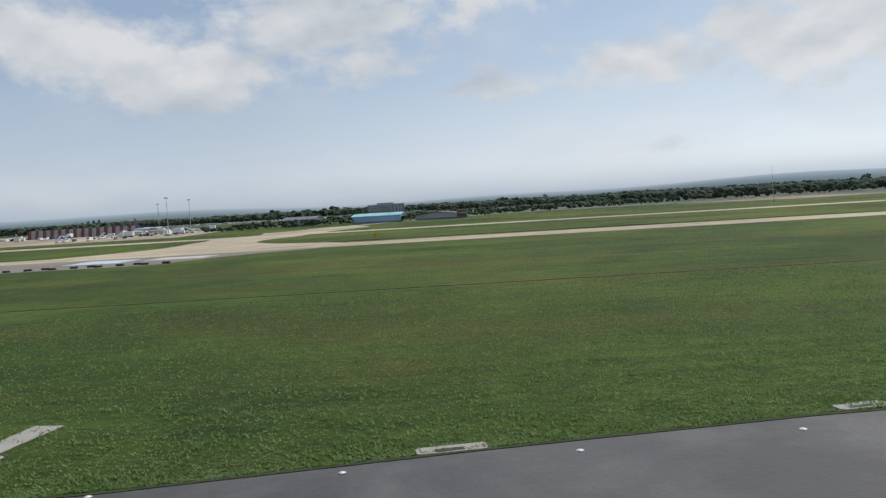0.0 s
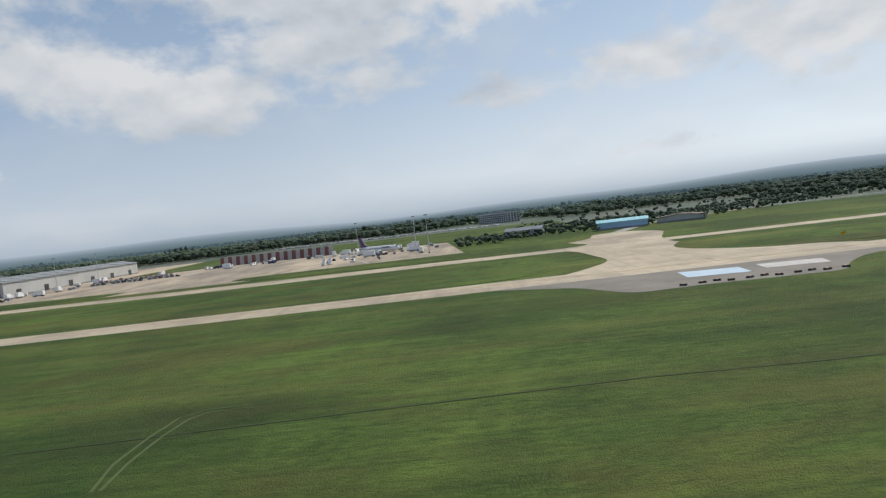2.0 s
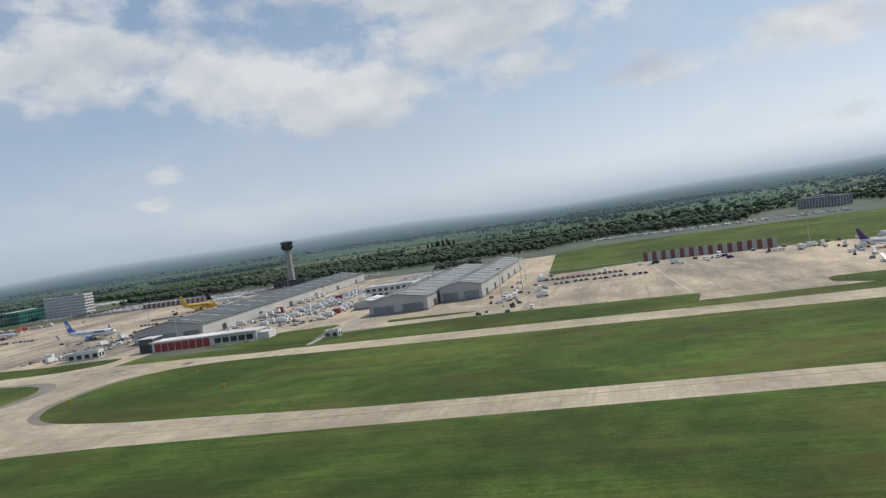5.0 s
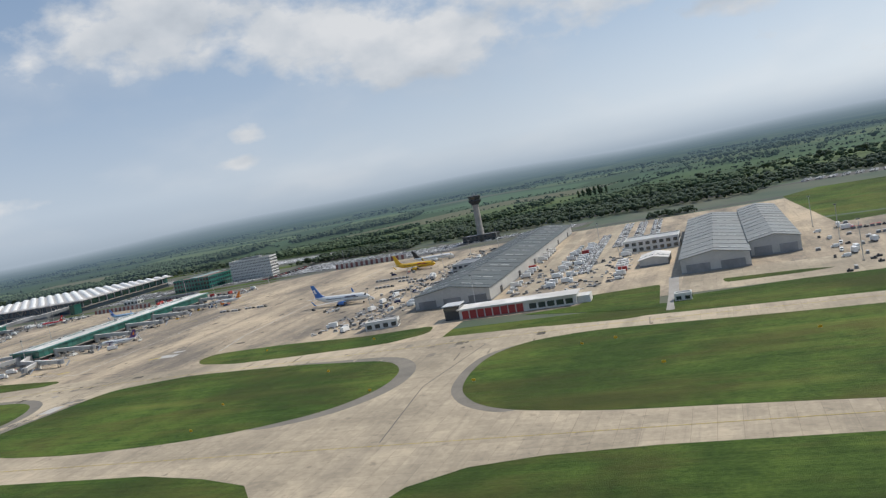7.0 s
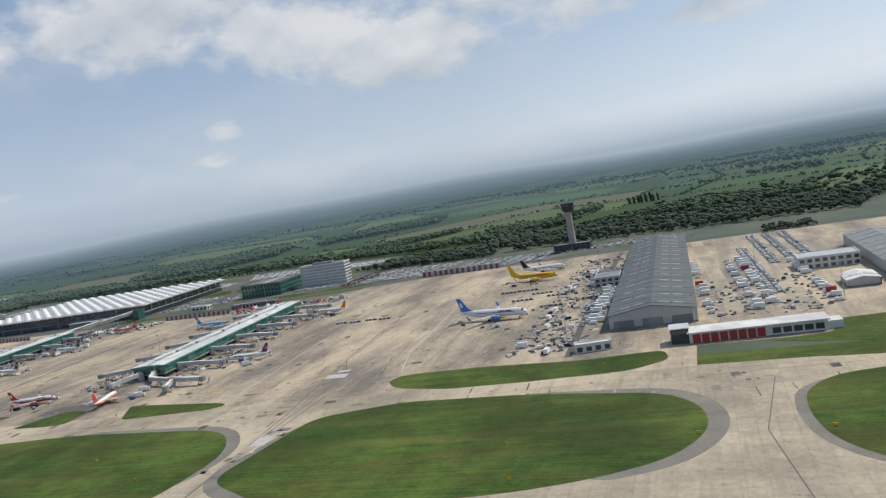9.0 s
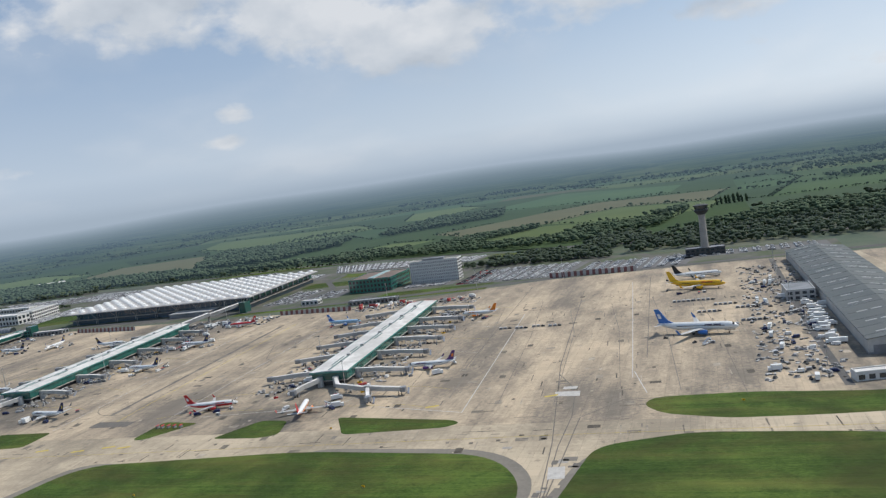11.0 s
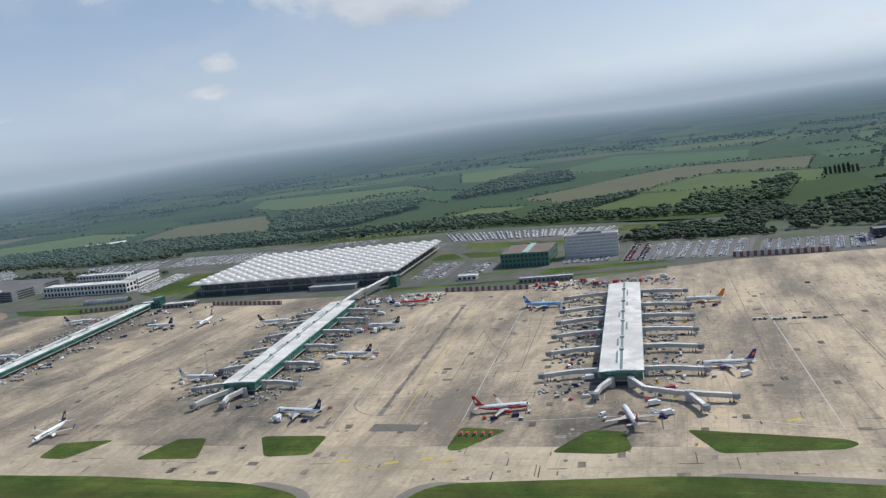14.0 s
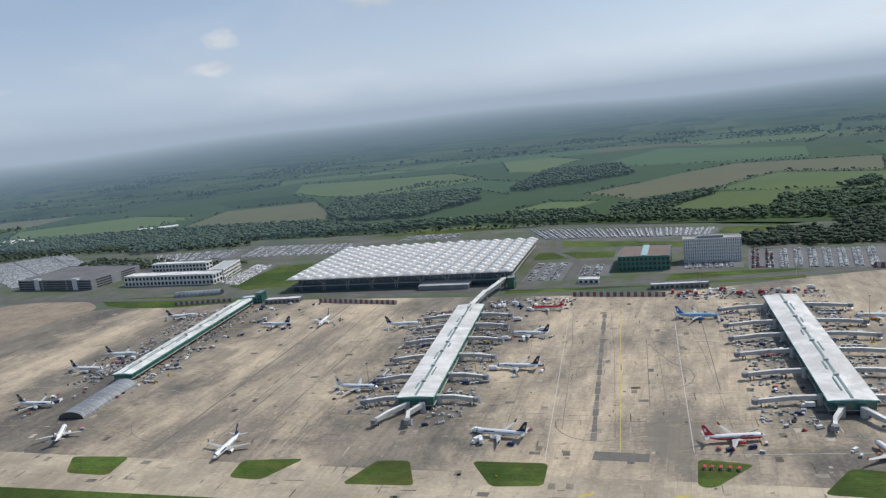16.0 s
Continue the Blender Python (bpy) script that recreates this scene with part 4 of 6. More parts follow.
def jet_bridge(name_label, pts, z0=4.6, group="jet bridges"):
    """A boarding bridge along plan points, with its cab at the end."""
    (x0, y0), (x1, y1) = pts[0], pts[-1]
    b = thing("jet_bridge", name_label, "jet bridge", x0, y0, 0, group=group)
    loc = [(x - x0, y - y0) for x, y in pts]
    zs = [z0 + 1.0 - 1.2 * i / (len(pts) - 1) for i in range(len(pts))]
    for i in range(len(loc) - 1):
        part("tunnel", Shape().beam((*loc[i], zs[i]), (*loc[i + 1], zs[i + 1]), 3.0 - 0.4 * i, 3.0 - 0.3 * i), M["pale_metal"], b, "pale ribbed tunnel")
        part("tunnel_roof", Shape().beam((*loc[i], zs[i] + 1.56), (*loc[i + 1], zs[i + 1] + 1.5), 2.6, 0.16), M["white_roof"], b)
    ex, ey = loc[-1]
    part("cab", Shape().prism([(ex + 2.6 * math.cos(a), ey + 2.6 * math.sin(a)) for a in [k * math.pi / 4 for k in range(8)]], zs[-1] - 1.6, zs[-1] + 1.7), M["grey_metal"], b, "grey boarding cab")
    part("rotunda", Shape().prism([(2.4 * math.cos(a), 2.4 * math.sin(a)) for a in [k * math.pi / 5 for k in range(10)]], 0, zs[0] + 1.8), M["pale_metal"], b)
    fx, fy = (loc[-1][0] * 0.8 + loc[-2][0] * 0.2, loc[-1][1] * 0.8 + loc[-2][1] * 0.2)
    for s in (-1.1, 1.1):
        part("leg", Shape().tube((fx + s, fy, 0.4), (fx + s, fy, zs[-1] - 1.2), 0.22, n=6), M["dark_metal"], b)
        part("wheel", Shape().tube((fx + s, fy - 0.3, 0.5), (fx + s, fy + 0.3, 0.5), 0.5, n=10), M["black"], b)
    part("stairs", Shape().beam((ex + 2.2, ey + 2.5, 0.3), (ex + 1.0, ey + 7.5, zs[-1] - 1.2), 1.2, 0.4), M["metal"], b, "steel access stairs")
    return b


def pier_bridges(x, y, turn, w, spots, sides, label, reach=30.0):
    c, s = math.cos(radians(turn)), math.sin(radians(turn))
    for v in spots:
        for sg in sides:
            p = [(sg * w, v), (sg * (w + 0.4 * reach), v + 1), (sg * (w + reach), v - 4)]
            jet_bridge(label, [(x + a * c - b * s, y + a * s + b * c) for a, b in p])


pier_bridges(-1405.5, 481, 6.2, 14.5, (14, 62, 112, 160, 205, 242), (-1, 1), "pale grey boarding bridge beside the pier")
pier_bridges(-1108, 490, 4.1, 15.2, (20, 72, 118, 160, 198, 250), (-1, 1), "pale grey boarding bridge with a bent tunnel", 42.0)
jet_bridge("long white boarding bridge with two bends", [(-1102, 489), (-1092, 472), (-1064, 462), (-1054, 440)])
jet_bridge("white boarding bridge at the pier end", [(-1064, 462), (-1050, 460), (-1036, 459)])
jet_bridge("short white boarding bridge at the pier end", [(-1115, 489), (-1121, 474), (-1123, 462)])
jet_bridge("white boarding bridge at the pier end", [(-1400, 480), (-1406, 466), (-1402, 452)])
jet_bridge("white boarding bridge at the pier end", [(-1412, 480), (-1422, 464), (-1427, 450)])


def skybridge(pts, z, label):
    b = thing("skybridge", label, "bridge", *pts[0])
    loc = [(x - pts[0][0], y - pts[0][1]) for x, y in pts]
    for i in range(len(loc) - 1):
        part("tunnel", Shape().beam((*loc[i], z), (*loc[i + 1], z + 1.5), 5.0, 4.0), M["grey_metal"], b, "grey enclosed walkway")
        part("tunnel_roof", Shape().beam((*loc[i], z + 2.1), (*loc[i + 1], z + 3.6), 5.4, 0.25), M["white_roof"], b)
        part("pier_leg", Shape().box(loc[i + 1][0] - 1, loc[i + 1][0] + 1, loc[i + 1][1] - 1, loc[i + 1][1] + 1, 0, z), M["concrete"], b)
    part("lift_tower", Shape().box(loc[-1][0] + 4, loc[-1][0] + 13, loc[-1][1] - 8, loc[-1][1] + 6, 0, 14, 0.6), M["green_glass"], b, "glazed lift tower")


skybridge([(-1434, 742), (-1432, 800), (-1424, 858)], 9, "long enclosed walkway from pier to terminal")
skybridge([(-1745, 790), (-1742, 815)], 5, "short enclosed walkway with a green glazed end")


# ---------------------------------------------------------------- other buildings
def gable_hall(name, label, x0, x1, y0, y1, eaves, ridge, turn=0, skylights=0, wall="pale_metal", roof="grey_metal", doors=0, group=""):
    cx, cy = (x0 + x1) / 2, (y0 + y1) / 2
    w, l = (x1 - x0) / 2, (y1 - y0) / 2
    b = thing(name, label, "building", cx, cy, 0, turn, group)
    body = Shape().loft([[(-w, yy, 0), (w, yy, 0), (w, yy, eaves), (0, yy, ridge), (-w, yy, eaves)] for yy in (-l, l)])
    part("wall", body, M[wall], b)
    for s in (-1, 1):
        r = Shape().loft([[(s * (w + 0.8), yy, eaves - 0.1), (s * (w + 0.8), yy, eaves + 0.3), (0, yy, ridge + 0.4), (0, yy, ridge + 0.02)] for yy in (-l - 0.8, l + 0.8)])
        part("roof", r, M[roof], b)
        for k in range(int(2 * l / 20)):
            yy = -l + 8 + k * 20
            part("roof_seam", Shape().beam((s * (w + 0.7), yy, eaves + 0.42), (0, yy, ridge + 0.52), 0.25, 0.2), M["grey_metal"], b)
        for k in range(skylights):
            for q in (0.3, 0.62):
                yy = -l + 12 + k * (2 * l - 24) / max(skylights - 1, 1)
                z = eaves + (ridge - eaves) * (1 - q)
                part("skylight", Shape().beam((s * w * (q + 0.12), yy, z - (ridge - eaves) * 0.12 + 0.5), (s * w * (q - 0.12), yy, z + (ridge - eaves) * 0.12 + 0.5), 1.8, 0.25), M["pale_metal"], b, "pale translucent skylight")
    part("plinth", Shape().box(-w - 0.15, w + 0.15, -l - 0.15, l + 0.15, 0, 1.2), M["grey_metal"], b)
    for k in range(doors):
        xx = -w + (k + 0.5) * 2 * w / doors
        part("door", Shape().box(xx - 0.35 * w / doors * 2, xx + 0.35 * w / doors * 2, -l - 0.3, -l, 0, eaves * 0.62), M["grey_metal"], b, "grey roller door")
    for k in range(6):
        yy = -l + (k + 0.5) * l / 3
        part("side_door", Shape().box(w, w + 0.3, yy - 3, yy + 3, 0, 5), M["dark_metal"], b, "dark loading door")
    return b


gable_hall("cargo_hall", "long grey cargo hall with a ribbed metal roof", -750, -694, 500, 888, 9.5, 14.0, 1.6, 14, roof="hall_roof", doors=3)
gable_hall("hangar", "pale grey gabled hangar with a grey roof", -562, -520, 503, 745, 9.5, 13.0, 0.5, 8, roof="hangar_roof", doors=2, group="hangars")
gable_hall("hangar", "pale grey hangar with tall doors and skylights", -519, -488, 535, 760, 10.5, 13.5, 0.5, 7, roof="hangar_roof", doors=2, group="hangars")
gable_hall("warehouse", "small white warehouse with a pale roof", -592, -572, 556, 584, 5, 7, 0, 1, roof="white_roof")
gable_hall("storage_shed", "shed with a pale turquoise roof and blue walls", -63, -49, 504, 536, 4.6, 6.2, 82, 0, wall="sky_blue", roof="blue_roof", doors=2)
gable_hall("storage_shed", "grey metal shed behind bushes", -125, -109, 557, 583, 4.5, 6.5, 75, 0)
gable_hall("storage_shed", "brown roofed shed beside the trees", -30, 0, 520, 536, 3.4, 4.8, -20, 0, roof="brown_roof")


def fire_station():
    b = thing("fire_station", "low white-roofed fire station with red doors", "building", -658, 454, 0, 2.5)
    part("wall", Shape().box(-36, 38, -7, 8, 0, 6.0), M["offwhite"], b)
    part("roof", Shape().box(-37, 39, -8.5, 9, 6.0, 6.7), M["white_roof"], b, "flat white roof with deep eaves")
    for k in range(8):
        x = -34 + k * 5
        part("door", Shape().box(x, x + 4.2, -7.3, -7, 0, 5.2), M["dark_red"], b, "dark red vehicle door")
    for k in range(5):
        x = 9 + k * 5.6
        part("window", Shape().box(x, x + 4.4, -7.2, -7, 1.2, 4.4), M["dark_glass"], b)
    part("watch_room", Shape().box(-46, -36, -6, 6, 0, 9, 0.4), M["dark_metal"], b, "dark watch tower block")
    part("watch_glass", Shape().box(-46.2, -35.8, -6.2, 6.2, 6.2, 8.2, 0.4), M["dark_glass"], b)
    part("watch_roof", Shape().box(-46.8, -35.2, -6.8, 6.8, 9, 9.5), M["roof_edge"], b)
    part("annex", Shape().box(38, 46, -5, 6, 0, 4.5), M["offwhite"], b)


fire_station()


def office(name, label, x, y, w, d, h, turn, wall, window, floors, bays, roof, plant=True, slot=0.30):
    b = thing(name, label, "building", x, y, 0, turn)
    part("wall", Shape().box(-w / 2, w / 2, -d / 2, d / 2, 0, h), M[wall], b)
    part("roof", Shape().box(-w / 2 + 0.8, w / 2 - 0.8, -d / 2 + 0.8, d / 2 - 0.8, h, h + 0.3), M[roof], b)
    for s in ((-w / 2, w / 2, -d / 2, -d / 2 + 0.6), (-w / 2, w / 2, d / 2 - 0.6, d / 2), (-w / 2, -w / 2 + 0.6, -d / 2 + 0.6, d / 2 - 0.6), (w / 2 - 0.6, w / 2, -d / 2 + 0.6, d / 2 - 0.6)):
        part("parapet", Shape().box(*s, h, h + 1.0), M[wall], b)
    pw, ph = w / bays, h / floors
    s = Shape().box(-pw * slot, pw * slot, -0.12, 0.05, -ph * 0.30, ph * 0.30)
    me = mesh_of("window", s.v, s.f, M[window])
    for i in range(bays):
        for j in range(floors):
            q = new("window", me)
            q.parent = b
            q.location = (-w / 2 + (i + 0.5) * pw, -d / 2, (j + 0.5) * ph)
    nd = max(2, int(d / pw))
    s = Shape().box(-0.05, 0.12, -d / nd * 0.3, d / nd * 0.3, -ph * 0.30, ph * 0.30)
    me2 = mesh_of("window", s.v, s.f, M[window])
    for i in range(nd):
        for j in range(floors):
            q = new("window", me2)
            q.parent = b
            q.location = (w / 2, -d / 2 + (i + 0.5) * d / nd, (j + 0.5) * ph)
    if plant:
        part("roof_plant", Shape().box(-w * 0.25, w * 0.2, -d * 0.2, d * 0.25, h + 0.3, h + 3.0, 0.5), M["grey_metal"], b, "grey roof plant room")
    return b


office("hotel", "pale hotel block with narrow dark windows", -1185, 972, 68, 20, 29, 1.5, "offwhite", "dark_glass", 7, 26, "concrete", slot=0.16)
office("office_building", "green glazed block with a brown flat roof", -1265, 962, 62, 70, 17, 0, "green_glass", "dark_glass", 3, 12, "brown_roof", plant=False)
spine = thing("roof_light", "pale green glazed strip on a brown flat roof", "roof light", -1265, 962, 17.3)
part("frame", Shape().box(-4, 4, -32, 32, 0, 0.5), M["pale_metal"], spine)
part("glass", Shape().box(-3.6, 3.6, -31.6, 31.6, 0.5, 1.2, 0.2), M["sea_glass"], spine, "pale green glazing")
office("office_building", "long white office block with rows of windows", -1957, 936, 158, 24, 15, 0, "offwhite", "dark_glass", 2, 24, "white_roof", plant=False)
office("office_building", "white office wing with a grey roof", -1898, 985, 26, 72, 15.5, 12, "offwhite", "dark_glass", 3, 5, "pale_metal", plant=False)
office("office_building", "white rear office wing behind the long block", -2008, 1030, 104, 18, 13, 0, "offwhite", "dark_glass", 2, 16, "white_roof", plant=False)
office("multi_storey_car_park", "grey decked car park with two pale stair towers", -2160, 968, 154, 104, 15, -4, "grey_metal", "dark_metal", 4, 3, "carpark", plant=False, slot=0.46)
for x in (-2200, -2120):
    stair = thing("stair_tower", "pale rendered stair tower against the car park", "tower", x, 919 - (x + 2160) * 0.07, 0, -4)
    part("shaft", Shape().box(-5, 5, -4, 4, 0, 17.5, 0.3), M["offwhite"], stair)
    part("cap", Shape().box(-5.4, 5.4, -4.4, 4.4, 17.5, 18), M["pale_metal"], stair)
office("office_building", "distant grey office block with long glazed bands", -117, 1190, 74, 22, 14, -55, "pale_metal", "dark_glass", 5, 14, "concrete")
office("office_building", "two-storey white block beside the hangars", -590, 656, 44, 28, 9, 0, "offwhite", "dark_glass", 2, 8, "pale_metal", plant=False)
office("kiosk", "small white flat-roofed building on the grass", -750, 452, 22, 8, 4.6, 12, "offwhite", "dark_glass", 1, 4, "white_roof", plant=False)
office("kiosk", "small white hut beside the taxiway", -557, 424, 9, 6, 3.2, 0, "offwhite", "dark_glass", 1, 2, "white_roof", plant=False)
office("low_block", "low grey block with a pale roof near the fence", -1700, 812, 46, 14, 5, 8, "grey_metal", "dark_glass", 1, 8, "white_roof", plant=False)
office("low_block", "teal glazed block at the pier end", -1745, 812, 26, 14, 8, 8, "teal", "dark_glass", 2, 6, "roof_edge", plant=False)
office("low_block", "long grey canopy building behind the apron", -1222, 838, 62, 10, 5, 4, "grey_metal", "dark_glass", 1, 12, "roof_edge", plant=False)
office("low_block", "small pale service building by the road", -1325, 872, 24, 12, 5, 0, "offwhite", "dark_glass", 1, 4, "white_roof", plant=False)
office("low_block", "grey annex beside the cargo hall", -764, 690, 22, 34, 8, 2, "pale_metal", "dark_metal", 2, 4, "grey_metal", plant=False)
office("low_block", "low grey building at the tower foot", -838, 984, 46, 20, 8, 0, "dark_metal", "dark_glass", 2, 8, "grey_metal", plant=False)


def barrel(name, label, x, y, turn, length, r, h):
    b = thing(name, label, "building", x, y, 0, turn)
    prof = [(r * math.cos(a), h * math.sin(a)) for a in [k * math.pi / 12 for k in range(13)]]
    part("shell", Shape().loft([[(px, yy, pz) for px, pz in prof] for yy in (0, length)]), M["grey_metal"], b, "curved pale metal shell", smooth=False)
    for k in range(int(length / 6)):
        part("rib", Shape().loft([[(px * 1.015, yy, pz * 1.015) for px, pz in prof] for yy in (3 + k * 6, 3.2 + k * 6)]), M["roof_edge"], b)
    part("end_wall", Shape().loft([[(px * 0.97, yy, pz * 0.97) for px, pz in prof] for yy in (-0.15, 0.0)]), M["dark_glass"], b)


barrel("curved_shed", "long curved-roof shed in pale metal", -1698, 446, 6.8, 78, 12, 6.5)
barrel("curved_shed", "short barrel-roofed pale shed on grass", -1825, 864, 98, 68, 7, 7)


def control_tower():
    b = thing("control_tower", "tall concrete control tower with a flared glass cab", "tower", -838, 985)
    ring = lambda r, z, n=16: [(r * math.cos(2 * math.pi * i / n), r * math.sin(2 * math.pi * i / n), z) for i in range(n)]
    part("shaft", Shape().loft([ring(5.2, 0), ring(4.4, 20), ring(4.0, 46), ring(4.6, 49)]), M["concrete"], b, "tapered pale concrete shaft", smooth=False)
    part("collar", Shape().loft([ring(4.6, 49), ring(7.6, 52), ring(8.6, 54), ring(8.6, 55.2)]), M["dark_metal"], b, "dark flared collar")
    part("cab", Shape().loft([ring(7.2, 55.2), ring(8.4, 59.6)]), M["dark_glass"], b, "outward leaning cab glazing")
    part("cab_roof", Shape().loft([ring(9.0, 59.6), ring(9.2, 60.4), ring(4.5, 61.6)]), M["dark_metal"], b)
    part("antenna", Shape().tube((0, 0, 61.6), (0, 0, 67), 0.2, 0.08, 6), M["metal"], b)
    for k in range(4):
        a = k * math.pi / 2
        part("roof_aerial", Shape().tube((5 * math.cos(a), 5 * math.sin(a), 61), (5 * math.cos(a), 5 * math.sin(a), 63.5), 0.12, n=5), M["metal"], b)


control_tower()


def blast_fence(label, a, b, height, panel=3.7):
    a, b = Vector(a), Vector(b)
    d = b - a
    f = thing("blast_fence", label, "fence", a.x, a.y, 0, math.degrees(math.atan2(d.y, d.x)), group="blast fences")
    n = int(d.length / panel)
    meshes = []
    for m in ("fence_red", "fence_white"):
        s = Shape().loft([[(0.1, 0, 0), (panel - 0.1, 0, 0), (panel - 0.1, 0.3, 0), (0.1, 0.3, 0)], [(0.1, 0.9, height), (panel - 0.1, 0.9, height), (panel - 0.1, 1.1, height), (0.1, 1.1, height)]])
        meshes.append(mesh_of("panel", s.v, s.f, M[m]))
    prop = Shape().beam((0.3, 2.8, 0), (0.3, 0.8, height * 0.8), 0.25, 0.25)
    pm = mesh_of("prop", prop.v, prop.f, M["dark_metal"])
    for i in range(n):
        for me, nm in ((meshes[i % 2], "panel"), (pm, "prop")):
            p = new(nm, me)
            p.parent = f
            p.location = (i * panel, 0, 0)


blast_fence("red and white panelled blast fence", (-1335, 808), (-1234, 800), 5)
blast_fence("red and white panelled blast fence", (-1648, 806), (-1536, 789), 5)
blast_fence("red and white panelled blast fence", (-1018, 905), (-912, 901), 6)
blast_fence("red and white panelled blast fence", (-1860, 806), (-1780, 822), 4)
blast_fence("tall red and white blast fence by the cargo apron", (-374, 664), (-270, 644), 7.5)


def light_mast(x, y, h, label):
    b = thing("light_mast", label, "light mast", x, y, group="apron light masts")
    part("pole", Shape().tube((0, 0, 0), (0, 0, h), 0.28, 0.14, 6), M["metal"], b)
    part("lamp_head", Shape().box(-1.1, 1.1, -0.3, 0.3, h - 0.6, h, 0.15), M["grey_metal"], b, "row of floodlights")
    part("base", Shape().box(-0.6, 0.6, -0.6, 0.6, 0, 0.8), M["concrete"], b)
    return b


mast = light_mast(-770, 480, 24, "tall slim steel floodlight mast")
for x, y in ((-772, 560), (-774, 650), (-776, 740), (-772, 830), (-462, 470), (-462, 560), (-470, 640), (-250, 640), (-196, 560), (-182, 480), (-1085, 470), (-1150, 560), (-1150, 680), (-1060, 600),
             (-1060, 700), (-1380, 560), (-1380, 680), (-1460, 520), (-1460, 660), (-1420, 820), (-1200, 830), (-1100, 870), (-1000, 898), (-1690, 600), (-1680, 700), (-690, 470), (-600, 520), (-640, 700)):
    copy_thing(mast, at(x, y))
radio = thing("radio_mast", "thin steel radio mast above open grass", "mast", 180, 462)
part("pole", Shape().tube((0, 0, 0), (0, 0, 21), 0.16, 0.06, 6), M["metal"], radio)
part("base", Shape().box(-0.5, 0.5, -0.5, 0.5, 0, 0.5), M["concrete"], radio)


# ---------------------------------------------------------------- airliners
def airliner(label, length, body="white", fin="navy", engine="white", belly="", letters="navy", mark="", wing="pale_metal", group="parked airliners"):
    """Nose along +x, centred, wheels on the ground."""
    t = thing("airliner", label, "aircraft", group=group)
    q = length / 38.0
    R, zc = 1.95 * q, 3.6 * q
    n = 14

    def ring(x, r, z, flat=1.0):
        return [(x, r * math.cos(2 * math.pi * i / n), z + r * flat * math.sin(2 * math.pi * i / n)) for i in range(n)]
    st = [(19.0, 0.12, -0.45), (18.6, 0.55, -0.38), (17.8, 1.05, -0.25), (16.6, 1.5, -0.1), (15.0, 1.82, 0), (13, 1.95, 0), (-6, 1.95, 0), (-10, 1.75, 0.18), (-14, 1.15, 0.62), (-17.5, 0.5, 1.1), (-18.6, 0.22, 1.25)]
    part("fuselage", Shape().loft([ring(x * q, r * q, zc + z * q) for x, r, z in st]), M[body], t, smooth=True)
    if belly:
        part("belly", Shape().loft([[(x * q, r * 1.03 * q * math.cos(a), zc + (z + r * 1.03 * math.sin(a)) * q) for a in [math.pi + k * math.pi / 8 for k in range(9)]] for x, r, z in st[3:-1]]), M[belly], t, "coloured belly")
    for s in (-1, 1):
        part("window_row", Shape().box(-9 * q, 13 * q, s * 1.955 * q - 0.02, s * 1.955 * q + 0.02, zc + 0.30 * q, zc + 0.58 * q), M["black"], t, "row of dark cabin windows")
        if letters:
            for k in range(2):
                part("lettering", Shape().box((4.0 + k * 4.0) * q, (7.4 + k * 4.0) * q, s * 1.9 * q - 0.06, s * 1.9 * q + 0.06, zc + 0.75 * q, zc + 1.25 * q), M[letters], t, "plain dark bar")
    part("cockpit_glass", Shape().loft([ring(17.2 * q, 1.28 * q, zc - 0.12 * q)[0:7], ring(16.3 * q, 1.60 * q, zc - 0.02 * q)[0:7]], close=False), M["black"], t, "dark cockpit windscreen")
    for s in (-1, 1):
        root, tip = (5.6, -1.8, 1.9, 2.55, 0.55), (-3.4, -5.0, 17.0, 3.75, 0.14)
        w = Shape()
        rings = []
        for le, te, yy, z, th in (root, (1.2, -2.4, 6.0, 2.85, 0.36), tip):
            rings.append([(le * q, s * yy * q, z * q), ((le * 0.6 + te * 0.4) * q, s * yy * q, (z + th) * q), (te * q, s * yy * q, (z + 0.04) * q), ((le * 0.6 + te * 0.4) * q, s * yy * q, (z - th * 0.4) * q)])
        w.loft(rings)
        part("wing", w, M[wing], t, "pale grey swept wing")
        wl = Shape().loft([[(-3.6 * q, s * 17.0 * q, 3.8 * q), (-5.0 * q, s * 17.0 * q, 3.8 * q), (-5.0 * q, s * 17.15 * q, 3.8 * q), (-3.6 * q, s * 17.15 * q, 3.8 * q)],
                           [(-5.4 * q, s * 17.7 * q, 6.1 * q), (-6.1 * q, s * 17.7 * q, 6.1 * q), (-6.1 * q, s * 17.8 * q, 6.1 * q), (-5.4 * q, s * 17.8 * q, 6.1 * q)]])
        part("winglet", wl, M[fin if fin != "navy" else "navy"], t)
        tp = Shape().loft([[(-14.2 * q, s * 0.5 * q, 4.7 * q), (-16 * q, s * 0.5 * q, 4.9 * q), (-17.8 * q, s * 0.5 * q, 4.7 * q), (-16 * q, s * 0.5 * q, 4.6 * q)],
                           [(-17.2 * q, s * 7.0 * q, 5.4 * q), (-17.9 * q, s * 7.0 * q, 5.48 * q), (-18.6 * q, s * 7.0 * q, 5.4 * q), (-17.9 * q, s * 7.0 * q, 5.36 * q)]])
        part("tailplane", tp, M[wing], t)
        ex, ey, ez = 3.6 * q, s * 5.3 * q, 1.75 * q
        er = [(2.1, 0.92), (1.9, 1.08), (0.4, 1.12), (-1.2, 0.92), (-2.2, 0.6)]
        eng = part("engine", Shape().loft([[(ex + x * q, ey + r * q * math.cos(2 * math.pi * i / 12), ez + r * q * math.sin(2 * math.pi * i / 12)) for i in range(12)] for x, r in er]), M[engine], t, smooth=True)
